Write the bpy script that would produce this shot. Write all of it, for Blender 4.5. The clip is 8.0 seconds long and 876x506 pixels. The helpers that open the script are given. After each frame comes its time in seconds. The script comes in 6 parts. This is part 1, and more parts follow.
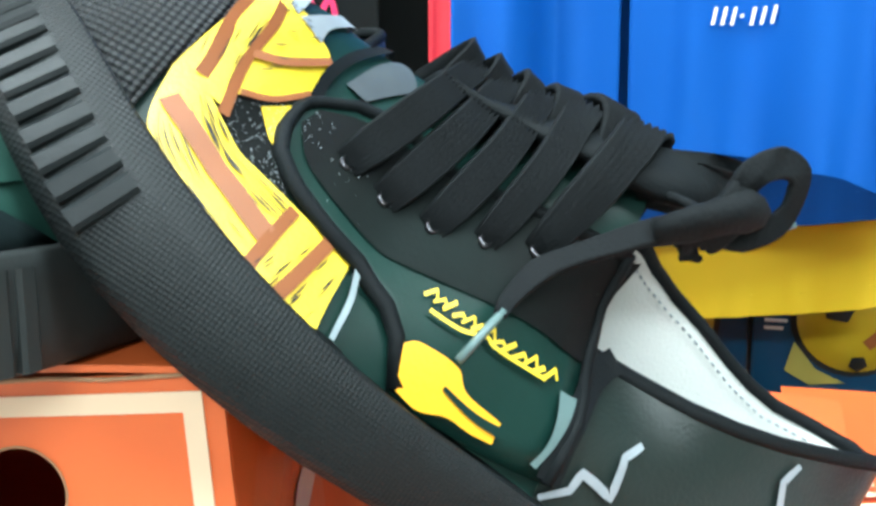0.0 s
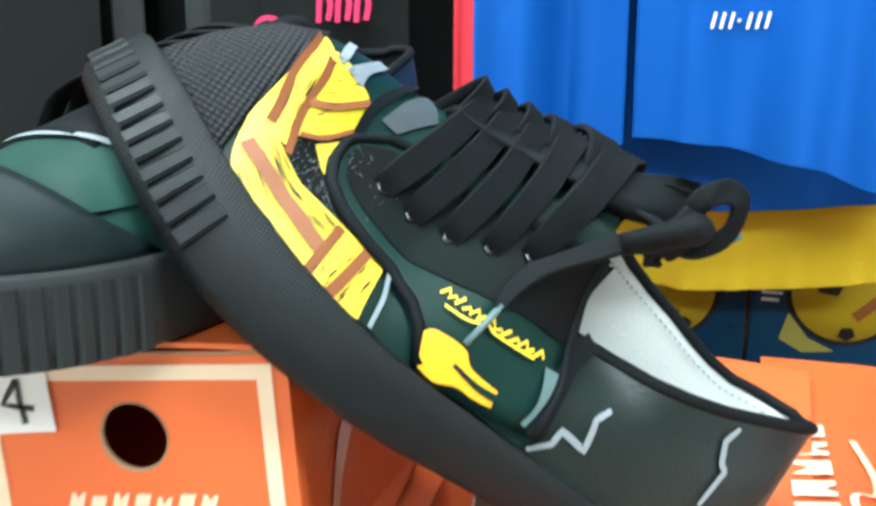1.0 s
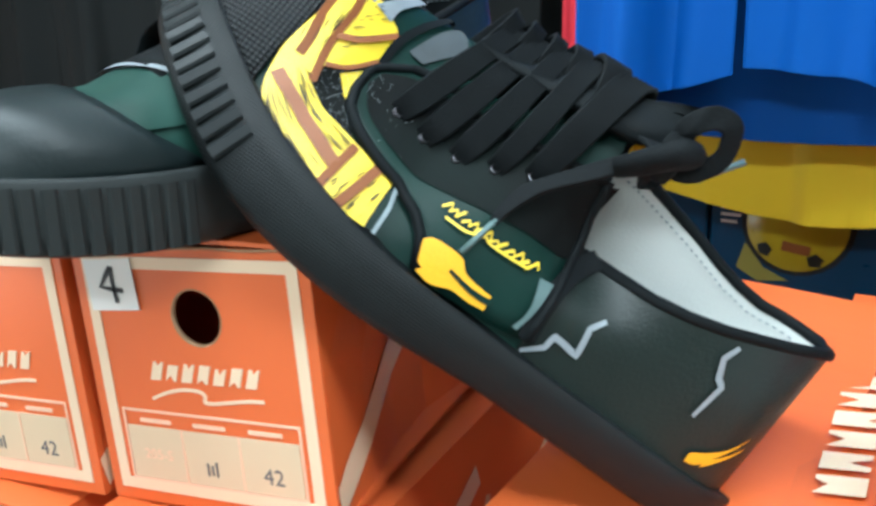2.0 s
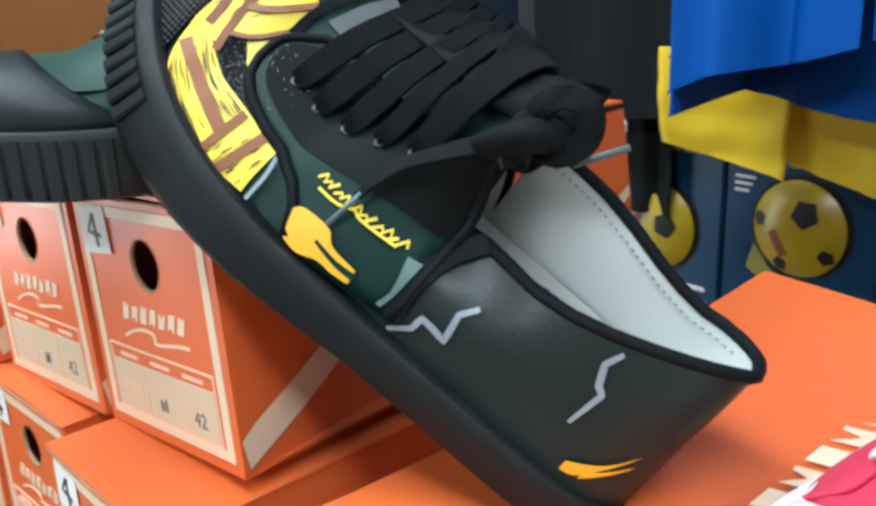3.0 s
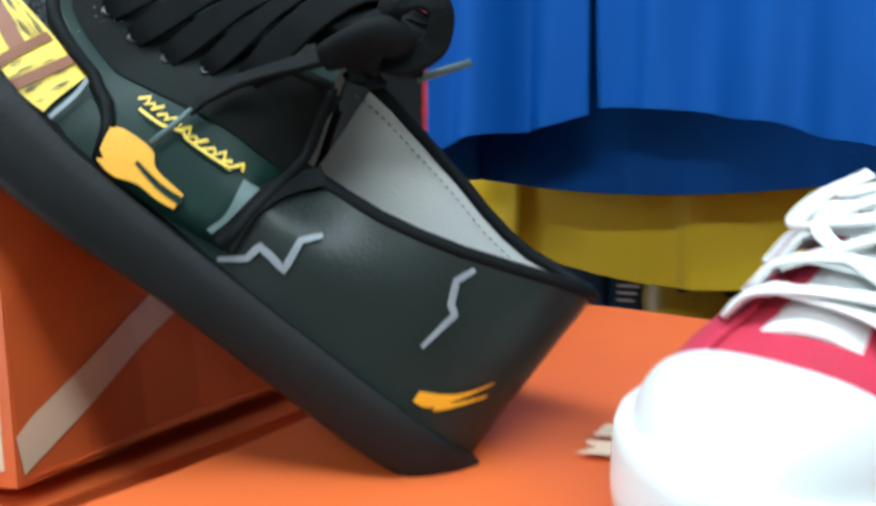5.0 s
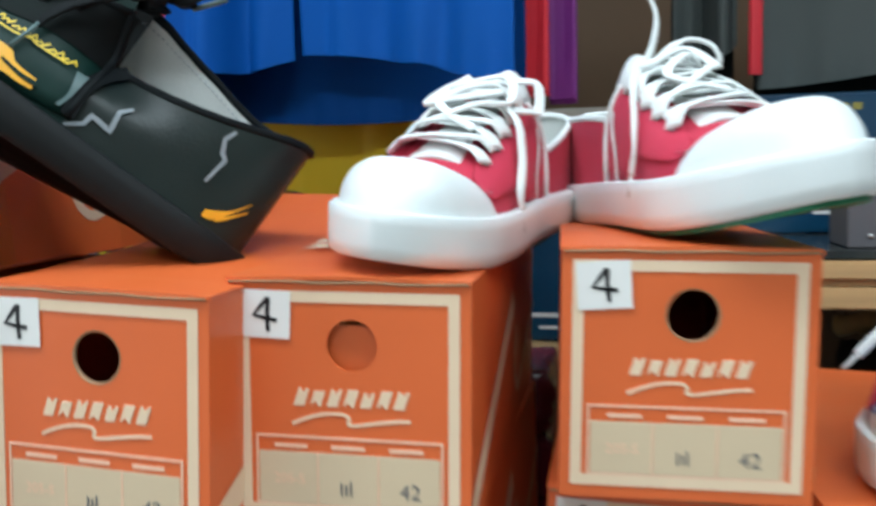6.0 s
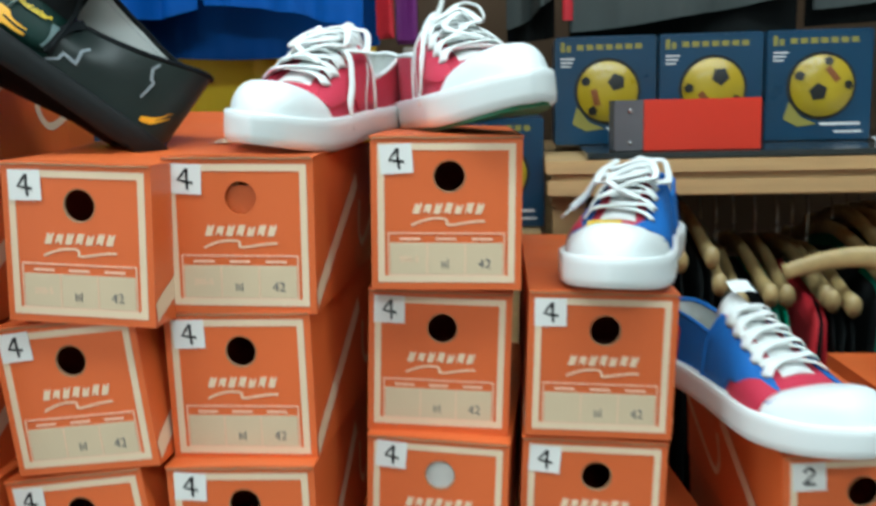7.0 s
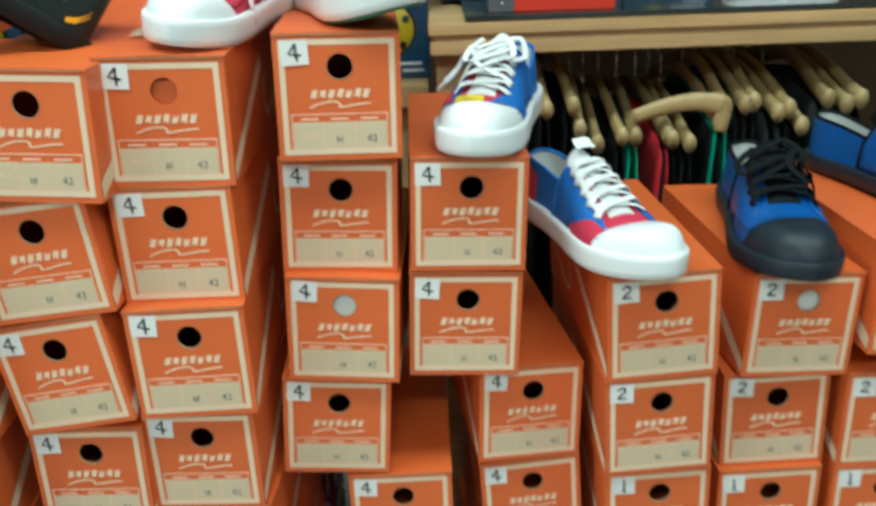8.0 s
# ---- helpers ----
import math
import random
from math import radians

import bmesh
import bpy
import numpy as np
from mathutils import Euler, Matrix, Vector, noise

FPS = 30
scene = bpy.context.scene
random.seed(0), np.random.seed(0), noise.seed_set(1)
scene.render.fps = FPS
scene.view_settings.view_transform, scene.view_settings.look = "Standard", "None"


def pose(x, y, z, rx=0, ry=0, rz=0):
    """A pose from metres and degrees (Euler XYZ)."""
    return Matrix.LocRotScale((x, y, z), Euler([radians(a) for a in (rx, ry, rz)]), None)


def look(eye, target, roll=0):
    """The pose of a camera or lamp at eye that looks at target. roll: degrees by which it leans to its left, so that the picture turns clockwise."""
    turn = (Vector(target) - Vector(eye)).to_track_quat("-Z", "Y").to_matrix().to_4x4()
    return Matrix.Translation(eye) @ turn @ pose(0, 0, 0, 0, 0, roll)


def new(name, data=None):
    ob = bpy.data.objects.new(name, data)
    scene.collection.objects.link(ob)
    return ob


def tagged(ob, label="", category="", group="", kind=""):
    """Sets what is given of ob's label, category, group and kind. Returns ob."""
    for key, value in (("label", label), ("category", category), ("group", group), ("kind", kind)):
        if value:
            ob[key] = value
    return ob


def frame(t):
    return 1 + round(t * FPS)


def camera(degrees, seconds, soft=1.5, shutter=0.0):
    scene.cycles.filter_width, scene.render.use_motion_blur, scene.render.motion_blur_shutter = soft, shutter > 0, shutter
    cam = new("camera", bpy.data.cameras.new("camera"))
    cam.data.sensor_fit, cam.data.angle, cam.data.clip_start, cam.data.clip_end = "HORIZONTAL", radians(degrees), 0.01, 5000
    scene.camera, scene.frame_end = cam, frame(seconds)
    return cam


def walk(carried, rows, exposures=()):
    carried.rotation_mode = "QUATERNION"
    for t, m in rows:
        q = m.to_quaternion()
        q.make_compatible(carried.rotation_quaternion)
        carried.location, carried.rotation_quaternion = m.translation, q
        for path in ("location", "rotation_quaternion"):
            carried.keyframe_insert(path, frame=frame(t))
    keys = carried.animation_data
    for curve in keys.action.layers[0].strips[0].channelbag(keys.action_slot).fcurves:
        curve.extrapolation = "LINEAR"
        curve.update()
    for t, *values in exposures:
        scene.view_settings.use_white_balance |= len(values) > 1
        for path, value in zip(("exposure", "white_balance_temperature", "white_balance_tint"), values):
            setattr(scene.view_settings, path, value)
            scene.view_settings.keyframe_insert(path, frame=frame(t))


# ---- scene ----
cam = camera(52.19, 8.0, 3.0, 0.4)
PATH = [
    (0, (-0.2378, -0.2652, 1.3290), (-0.7724, 1.6366, 1.0171), -0.26),
    (0.5, (-0.2332, -0.2826, 1.3477), (-0.7744, 1.6129, 1.0095), 0.14),
    (1, (-0.2142, -0.3299, 1.3601), (-0.8033, 1.5354, 0.9435), 0.23),
    (1.5, (-0.1814, -0.3564, 1.3614), (-0.9297, 1.4199, 0.8277), -0.39),
    (2, (-0.1270, -0.3369, 1.3612), (-1.1125, 1.3132, 0.8079), -1.05),
    (2.2, (-0.0918, -0.3193, 1.3571), (-1.1846, 1.2678, 0.8216), -1.10),
    (3.3, (0.0310, -0.1800, 1.3570), (-1.5820, 0.8550, 0.7870), -2.70),
    (3.5, (0.0440, -0.1590, 1.3510), (-1.6380, 0.7950, 0.8420), -3.00),
    (4, (0.0430, -0.1140, 1.3230), (-1.7100, 0.7620, 0.9230), -3.80),
    (4.2, (0.0320, -0.1170, 1.3170), (-1.6720, 0.8680, 0.9620), -2.90),
    (5.3, (-0.0473, -0.3334, 1.2209), (-0.8020, 1.5135, 1.0825), -0.85),
    (5.5, (-0.0249, -0.3727, 1.2122), (-0.6629, 1.5162, 1.0542), -1.66),
    (6, (0.0273, -0.4695, 1.1879), (-0.3786, 1.4804, 1.0059), -1.23),
    (6.5, (0.0919, -0.6099, 1.1724), (-0.2338, 1.3441, 0.8968), -1.17),
    (7, (0.1320, -0.7560, 1.1708), (-0.0782, 1.2063, 0.8465), -1.44),
    (7.5, (0.1515, -0.8633, 1.2213), (0.0347, 1.0640, 0.6999), -1.74),
    (8, (0.1626, -0.9177, 1.2678), (0.1482, 0.9413, 0.5303), -2.12),
]
walk(cam, [(t, look(eye, target, roll)) for t, eye, target, roll in PATH], [(0, 1.06, 6050, 4), (1.0, 0.92, 6050, 4), (1.5, 0.63, 5950, 5), (2.2, 0.48, 5850, 5), (3.5, 0.15, 5850, 8), (4.2, 0.24, 5850, 8), (5.5, -0.15, 5900, 7), (6.5, -0.20, 5900, 5), (8, -0.16, 6050, -5)])
from mathutils.geometry import tessellate_polygon

# ---------------- light: two rows of ceiling tubes in a closed shop ----------------
world = bpy.data.worlds.new("world")
scene.world = world
world.use_nodes = True
world.node_tree.nodes["Background"].inputs[0].default_value = (0.9, 0.95, 1.0, 1)
world.node_tree.nodes["Background"].inputs[1].default_value = 0.012
FLOOR, CEIL = -0.054, 2.75


def ceiling_lamp(x, y, watts, length=1.5, width=0.35):
    lamp = bpy.data.lights.new("tube_light", "AREA")
    lamp.shape, lamp.size, lamp.size_y, lamp.energy = "RECTANGLE", length, width, watts
    lamp.color = (0.91, 0.99, 1.0)
    ob = new("tube_light", lamp)
    ob.location = (x, y, CEIL - 0.09)
    return ob


ceiling_lamp(-0.7, -0.45, 30)
ceiling_lamp(0.9, -0.6, 27)
ceiling_lamp(-0.3, 0.75, 6)
ceiling_lamp(0.2, -2.4, 46)
# daylight from the shop's open front in the west wall
day = bpy.data.lights.new("shop_front_daylight", "AREA")
day.shape, day.size, day.size_y, day.energy, day.color = "RECTANGLE", 2.0, 2.1, 46, (0.94, 0.99, 1.0)
day_ob = new("shop_front_daylight", day)
day_ob.matrix_basis = look((-3.55, -1.9, 1.1), (0, -1.2, 1.1))


# ---------------- materials ----------------
def material(name, color, rough=0.5, metal=0.0, spread=0.08, scale=40.0, bump=0.0, bump_scale=300.0, coat=0.0, sheen=0.0, stain=0.0, stain_color=(0.2, 0.12, 0.06), spec=0.5, weave=0.0, stretch=None, vary=0.0):
    m = bpy.data.materials.new(name)
    m.use_nodes = True
    t = m.node_tree
    b = t.nodes["Principled BSDF"]
    link = t.links.new
    co = t.nodes.new("ShaderNodeTexCoord")
    src_vec = co.outputs["Object"]
    if stretch is not None:  # grain drawn out along one axis
        mp = t.nodes.new("ShaderNodeMapping")
        mp.inputs["Scale"].default_value = stretch
        link(src_vec, mp.inputs["Vector"])
        src_vec = mp.outputs["Vector"]
    n1 = t.nodes.new("ShaderNodeTexNoise")
    n1.inputs["Scale"].default_value, n1.inputs["Detail"].default_value = scale, 6
    link(src_vec, n1.inputs["Vector"])
    info = t.nodes.new("ShaderNodeObjectInfo")
    mix = t.nodes.new("ShaderNodeMix")
    mix.data_type = "RGBA"
    c = Vector(color)
    mix.inputs["A"].default_value = (*(c * (1 - spread)), 1)
    mix.inputs["B"].default_value = (*[min(1, v * (1 + spread)) for v in c], 1)
    link(n1.outputs["Fac"], mix.inputs["Factor"])
    out = mix.outputs["Result"]
    if stain:
        n2 = t.nodes.new("ShaderNodeTexNoise")
        n2.inputs["Scale"].default_value, n2.inputs["Detail"].default_value = scale * 0.22, 9
        link(co.outputs["Object"], n2.inputs["Vector"])
        ramp = t.nodes.new("ShaderNodeMapRange")
        ramp.inputs["From Min"].default_value, ramp.inputs["From Max"].default_value = 0.52, 0.78
        ramp.inputs["To Max"].default_value = stain
        link(n2.outputs["Fac"], ramp.inputs["Value"])
        mx = t.nodes.new("ShaderNodeMix")
        mx.data_type = "RGBA"
        mx.inputs["B"].default_value = (*stain_color, 1)
        link(ramp.outputs["Result"], mx.inputs["Factor"])
        link(out, mx.inputs["A"])
        out = mx.outputs["Result"]
    if vary:  # each piece slightly lighter or darker
        hs = t.nodes.new("ShaderNodeHueSaturation")
        vr = t.nodes.new("ShaderNodeMapRange")
        vr.inputs["To Min"].default_value, vr.inputs["To Max"].default_value = 1 - vary, 1 + vary
        link(info.outputs["Random"], vr.inputs["Value"])
        link(vr.outputs["Result"], hs.inputs["Value"])
        link(out, hs.inputs["Color"])
        out = hs.outputs["Color"]
    link(out, b.inputs["Base Color"])
    rr = t.nodes.new("ShaderNodeMapRange")
    rr.inputs["To Min"].default_value, rr.inputs["To Max"].default_value = max(0.02, rough - 0.09), min(1, rough + 0.09)
    link(n1.outputs["Fac"], rr.inputs["Value"])
    link(rr.outputs["Result"], b.inputs["Roughness"])
    b.inputs["Metallic"].default_value = metal
    b.inputs["Specular IOR Level"].default_value = spec
    b.inputs["Coat Weight"].default_value = coat
    b.inputs["Coat Roughness"].default_value = 0.25
    b.inputs["Sheen Weight"].default_value = sheen
    if bump:
        if weave:
            w1 = t.nodes.new("ShaderNodeTexWave")
            w1.inputs["Scale"].default_value = bump_scale
            w1.bands_direction = "X"
            w2 = t.nodes.new("ShaderNodeTexWave")
            w2.inputs["Scale"].default_value = bump_scale
            w2.bands_direction = "Z"
            link(co.outputs["Object"], w1.inputs["Vector"])
            link(co.outputs["Object"], w2.inputs["Vector"])
            add = t.nodes.new("ShaderNodeMath")
            link(w1.outputs["Fac"], add.inputs[0])
            link(w2.outputs["Fac"], add.inputs[1])
            src = add.outputs[0]
        else:
            n3 = t.nodes.new("ShaderNodeTexNoise")
            n3.inputs["Scale"].default_value, n3.inputs["Detail"].default_value = bump_scale, 3
            link(co.outputs["Object"], n3.inputs["Vector"])
            src = n3.outputs["Fac"]
        bp = t.nodes.new("ShaderNodeBump")
        bp.inputs["Strength"].default_value, bp.inputs["Distance"].default_value = bump, 0.001
        link(src, bp.inputs["Height"])
        link(bp.outputs["Normal"], b.inputs["Normal"])
    return m


ORANGE = material("orange_card", (0.70, 0.136, 0.031), 0.40, spread=0.08, scale=14, bump=0.2, bump_scale=40, stain=0.22, stain_color=(0.52, 0.080, 0.014), vary=0.07, spec=0.55)
CREAM = material("cream_print", (0.80, 0.61, 0.42), 0.5, spread=0.05, scale=30, stain=0.25, stain_color=(0.6, 0.42, 0.26))
PANEL = material("pale_panel_print", (0.66, 0.52, 0.345), 0.5, spread=0.05, scale=30, stain=0.2, stain_color=(0.5, 0.4, 0.25))
RULE = material("pale_rule_print", (0.84, 0.55, 0.38), 0.5, spread=0.05)
KRAFT = material("kraft_card", (0.36, 0.21, 0.11), 0.8, spread=0.15, scale=60)
PAPER = material("white_paper", (0.80, 0.79, 0.76), 0.65, spread=0.04)
INK = material("black_marker", (0.012, 0.012, 0.014), 0.5)
GREYINK = material("grey_stamp_ink", (0.12, 0.12, 0.13), 0.6)
BLACKRUB = material("black_rubber", (0.0085, 0.0115, 0.0125), 0.44, spread=0.2, scale=50, bump=0.15, bump_scale=500, stain=0.15, stain_color=(0.026, 0.029, 0.030), spec=0.20)
TEALRUB = material("teal_black_rubber", (0.009, 0.0155, 0.0165), 0.42, spread=0.25, scale=40, bump=0.15, bump_scale=420, stain=0.3, stain_color=(0.016, 0.026, 0.027), spec=0.30)
# second sneaker's sole: the lifted tone holds haze and orange bounce light
HAZERUB = material("haze_lifted_black_rubber", (0.020, 0.024, 0.024), 0.62, spread=0.25, scale=40, bump=0.15, bump_scale=420, stain=0.4, stain_color=(0.034, 0.036, 0.034), spec=0.25)
GREENTOE = material("sprayed_green_canvas", (0.018, 0.060, 0.047), 0.48, spread=0.5, scale=24, bump=0.12, bump_scale=800, stain=0.6, stain_color=(0.020, 0.030, 0.026), spec=0.25)
SOLETEX = material("finely_knurled_black_rubber", (0.0085, 0.0110, 0.0118), 0.48, spread=0.22, scale=70, bump=0.22, bump_scale=260, stain=0.15, stain_color=(0.026, 0.029, 0.030), weave=0.03, spec=0.22)
BLUERUB = material("blue_black_rubber", (0.013, 0.021, 0.030), 0.45, spread=0.25, scale=40, bump=0.15, bump_scale=420, stain=0.3, stain_color=(0.022, 0.032, 0.042), spec=0.35)
BLACKTEX = material("black_textured_rubber", (0.014, 0.016, 0.017), 0.50, spread=0.25, scale=120, bump=0.9, bump_scale=150, weave=1.0, spec=0.35)
GREENCAN = material("painted_dark_green_canvas", (0.006, 0.026, 0.021), 0.42, spread=0.6, scale=26, bump=0.10, bump_scale=900, stain=0.9, stain_color=(0.008, 0.008, 0.007), coat=0.02, spec=0.16)
REARCAN = material("painted_blackish_canvas", (0.011, 0.019, 0.017), 0.38, spread=0.5, scale=18, bump=0.25, bump_scale=700, stain=0.95, stain_color=(0.008, 0.030, 0.025), coat=0.06, spec=0.30)
BLACKPAINT = material("speckled_black_paint", (0.005, 0.006, 0.006), 0.62, spread=0.5, scale=60, bump=0.2, bump_scale=800, stain=0.5, stain_color=(0.007, 0.017, 0.015), spec=0.10)
DARKCAN = material("black_canvas", (0.006, 0.008, 0.009), 0.65, spread=0.3, scale=30, bump=0.3, bump_scale=700, spec=0.12)
BLACKLACE = material("black_lace", (0.0075, 0.0092, 0.0102), 0.75, spread=0.4, scale=90, bump=0.5, bump_scale=700, spec=0.12)
WHITELACE = material("white_lace", (0.80, 0.83, 0.82), 0.8, spread=0.05, bump=0.4, bump_scale=700)
WHITERUB = material("white_rubber", (0.80, 0.85, 0.85), 0.36, spread=0.02, scale=20, bump=0.04, bump_scale=300)
LINING = material("white_lining", (0.55, 0.57, 0.545), 0.8, spread=0.05, bump=0.3, bump_scale=800)
REDCAN = material("crimson_canvas", (0.52, 0.020, 0.060), 0.75, spread=0.12, scale=60, bump=0.4, bump_scale=900, sheen=0.05)
BLUECAN = material("royal_blue_canvas", (0.007, 0.125, 0.44), 0.7, spread=0.15, scale=60, bump=0.4, bump_scale=900)
NAVYCAN = material("bright_blue_satin", (0.008, 0.085, 0.31), 0.32, spread=0.3, scale=30, bump=0.2, bump_scale=600)
GREENSOLE = material("green_rubber", (0.012, 0.16, 0.07), 0.5, spread=0.1)
YELLOWP = material("yellow_paint", (0.84, 0.61, 0.03), 0.4, spread=0.1, scale=80, bump=0.2, bump_scale=700)
AMBERP = material("amber_paint", (0.85, 0.42, 0.012), 0.4, spread=0.08, scale=80, bump=0.2, bump_scale=700)
BROWNP = material("brown_paint", (0.24, 0.075, 0.018), 0.5, spread=0.1)
GREYP = material("pale_grey_paint", (0.24, 0.275, 0.30), 0.5, spread=0.25, scale=90)
FLECKP = material("white_fleck_paint", (0.26, 0.30, 0.32), 0.5)
DIMGREYP = material("dim_grey_paint", (0.040, 0.050, 0.054), 0.5, spread=0.4, scale=120, stain=0.5, stain_color=(0.012, 0.014, 0.015))
SLATEP = material("slate_grey_paint", (0.20, 0.25, 0.27), 0.5, spread=0.3, scale=90)
TEALP = material("teal_grey_paint", (0.10, 0.16, 0.16), 0.45, spread=0.3, scale=90)
CHARGREY = material("faded_grey_fabric", (0.026, 0.030, 0.031), 0.8, spread=0.2, scale=8, bump=0.3, bump_scale=800, spec=0.2)
ENDGREY = material("grey_moulded_plastic", (0.11, 0.105, 0.115), 0.5, spread=0.15, scale=30, bump=0.1, bump_scale=300)
BROWNWOOD = material("orange_brown_veneer", (0.42, 0.17, 0.05), 0.45, spread=0.2, scale=10, bump=0.1, bump_scale=60)
BLACKP = material("black_print", (0.010, 0.012, 0.012), 0.5)
WHITECLOTH = material("white_cloth", (0.75, 0.76, 0.78), 0.8, spread=0.05, scale=20, bump=0.3, bump_scale=500)
DARKSTEEL = material("dark_eyelet_metal", (0.10, 0.10, 0.11), 0.35, metal=1.0)
STEEL = material("eyelet_metal", (0.6, 0.6, 0.6), 0.25, metal=1.0)
BLUEFAB = material("blue_jersey", (0.005, 0.078, 0.345), 0.65, spread=0.14, scale=6, bump=0.25, bump_scale=900, spec=0.15)
YELFAB = material("yellow_jersey", (0.88, 0.60, 0.006), 0.6, spread=0.08, scale=9, bump=0.25, bump_scale=900, sheen=0.2)
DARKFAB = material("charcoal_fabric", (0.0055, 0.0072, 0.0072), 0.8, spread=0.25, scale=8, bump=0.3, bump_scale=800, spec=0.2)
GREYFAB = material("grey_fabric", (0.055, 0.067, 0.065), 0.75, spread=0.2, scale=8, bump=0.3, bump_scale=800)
REDFAB = material("red_fabric", (0.62, 0.02, 0.035), 0.6, spread=0.1, scale=9)
PURFAB = material("purple_fabric", (0.17, 0.02, 0.20), 0.6, spread=0.1, scale=9)
PINKP = material("pink_print", (0.75, 0.02, 0.12), 0.5)
BALLBLUE = material("blue_printed_card", (0.002, 0.046, 0.105), 0.3, spread=0.45, scale=9, coat=0.3)
BALLYEL = material("yellow_ball_vinyl", (0.46, 0.33, 0.014), 0.30, spread=0.25, scale=25, stain=0.5, stain_color=(0.20, 0.12, 0.008), coat=0.3)
WOOD = material("pale_plywood", (0.48, 0.31, 0.14), 0.5, spread=0.40, scale=30, bump=0.2, bump_scale=120, stretch=(0.12, 1.0, 2.2), vary=0.10, stain=0.3, stain_color=(0.30, 0.17, 0.07))
HANGWOOD = material("varnished_hanger_wood", (0.41, 0.30, 0.13), 0.38, spread=0.35, scale=40, coat=0.2, vary=0.2)
DARKGLASS = material("dark_glass_top", (0.03, 0.035, 0.035), 0.12, spread=0.1)
REDPLAST = material("red_glossy_card", (0.65, 0.035, 0.014), 0.35, spread=0.05)
WALLP = material("shop_wall_paint", (0.52, 0.48, 0.42), 0.8, spread=0.08, scale=4, stain=0.3, stain_color=(0.35, 0.3, 0.25))
BROWNWALL = material("brown_board", (0.13, 0.075, 0.038), 0.7, spread=0.2, scale=5, bump=0.1, bump_scale=90)
FLOORM = material("grey_floor_tile", (0.32, 0.31, 0.29), 0.35, spread=0.12, scale=6, stain=0.3)
CEILM = material("white_ceiling", (0.75, 0.75, 0.74), 0.85, spread=0.03, scale=5)
GREENFAB = material("mint_fabric", (0.02, 0.42, 0.25), 0.7)
MAROON = material("maroon_shiny_film", (0.09, 0.008, 0.018), 0.18, spread=0.5, scale=60, bump=0.8, bump_scale=60)
BLUEINK = material("blue_ink", (0.01, 0.025, 0.25), 0.5)
WHITEP = material("white_print", (0.75, 0.75, 0.75), 0.5)
OLIVEP = material("dim_gold_print", (0.30, 0.26, 0.05), 0.5)


# ---------------- mesh helpers ----------------
def finish(bm, name, mat, smooth=False):
    me = bpy.data.meshes.new(name)
    bmesh.ops.recalc_face_normals(bm, faces=bm.faces)
    bm.to_mesh(me)
    bm.free()
    me.materials.append(mat)
    if smooth:
        me.polygons.foreach_set("use_smooth", [True] * len(me.polygons))
    return me


def part(name, bm, mat, parent, label="", smooth=False):
    ob = new(name, bm if isinstance(bm, bpy.types.Mesh) else finish(bm, name, mat, smooth))
    ob.parent = parent
    return tagged(ob, label) if label else ob


def thing(name, label, category, group="", m=None):
    ob = new(name)
    ob.empty_display_size = 0.02
    if m is not None:
        ob.matrix_basis = m
    return tagged(ob, label, category, group)


def solid(name, bm, mat, label, category, kind="", smooth=False):
    return tagged(new(name, finish(bm, name, mat, smooth)), label, category, kind=kind)


def box_bm(x0, x1, y0, y1, z0, z1, bevel=0.0, segs=2):
    bm = bmesh.new()
    bmesh.ops.create_cube(bm, size=1)
    for v in bm.verts:
        v.co = ((x0 + x1) / 2 + v.co.x * (x1 - x0), (y0 + y1) / 2 + v.co.y * (y1 - y0), (z0 + z1) / 2 + v.co.z * (z1 - z0))
    if bevel:
        bmesh.ops.bevel(bm, geom=bm.edges[:], offset=bevel, segments=segs, affect="EDGES")
    return bm


def add_box(bm, x0, x1, y0, y1, z0, z1):
    v = [bm.verts.new((x, y, z)) for z in (z0, z1) for x, y in ((x0, y0), (x1, y0), (x1, y1), (x0, y1))]
    for f in ((3, 2, 1, 0), (4, 5, 6, 7), (0, 1, 5, 4), (1, 2, 6, 5), (2, 3, 7, 6), (3, 0, 4, 7)):
        bm.faces.new([v[i] for i in f])


def grid(bm, rows, close=False):
    """Faces between rows of points; returns the rows of vertices."""
    vs = [[bm.verts.new(p) for p in r] for r in rows]
    for a, b in zip(vs, vs[1:]):
        n = len(a)
        for i in range(n if close else n - 1):
            bm.faces.new((a[i], a[(i + 1) % n], b[(i + 1) % n], b[i]))
    return vs


def thicken(bm, t):
    bmesh.ops.recalc_face_normals(bm, faces=bm.faces)
    bmesh.ops.solidify(bm, geom=bm.faces[:], thickness=t)
    return bm


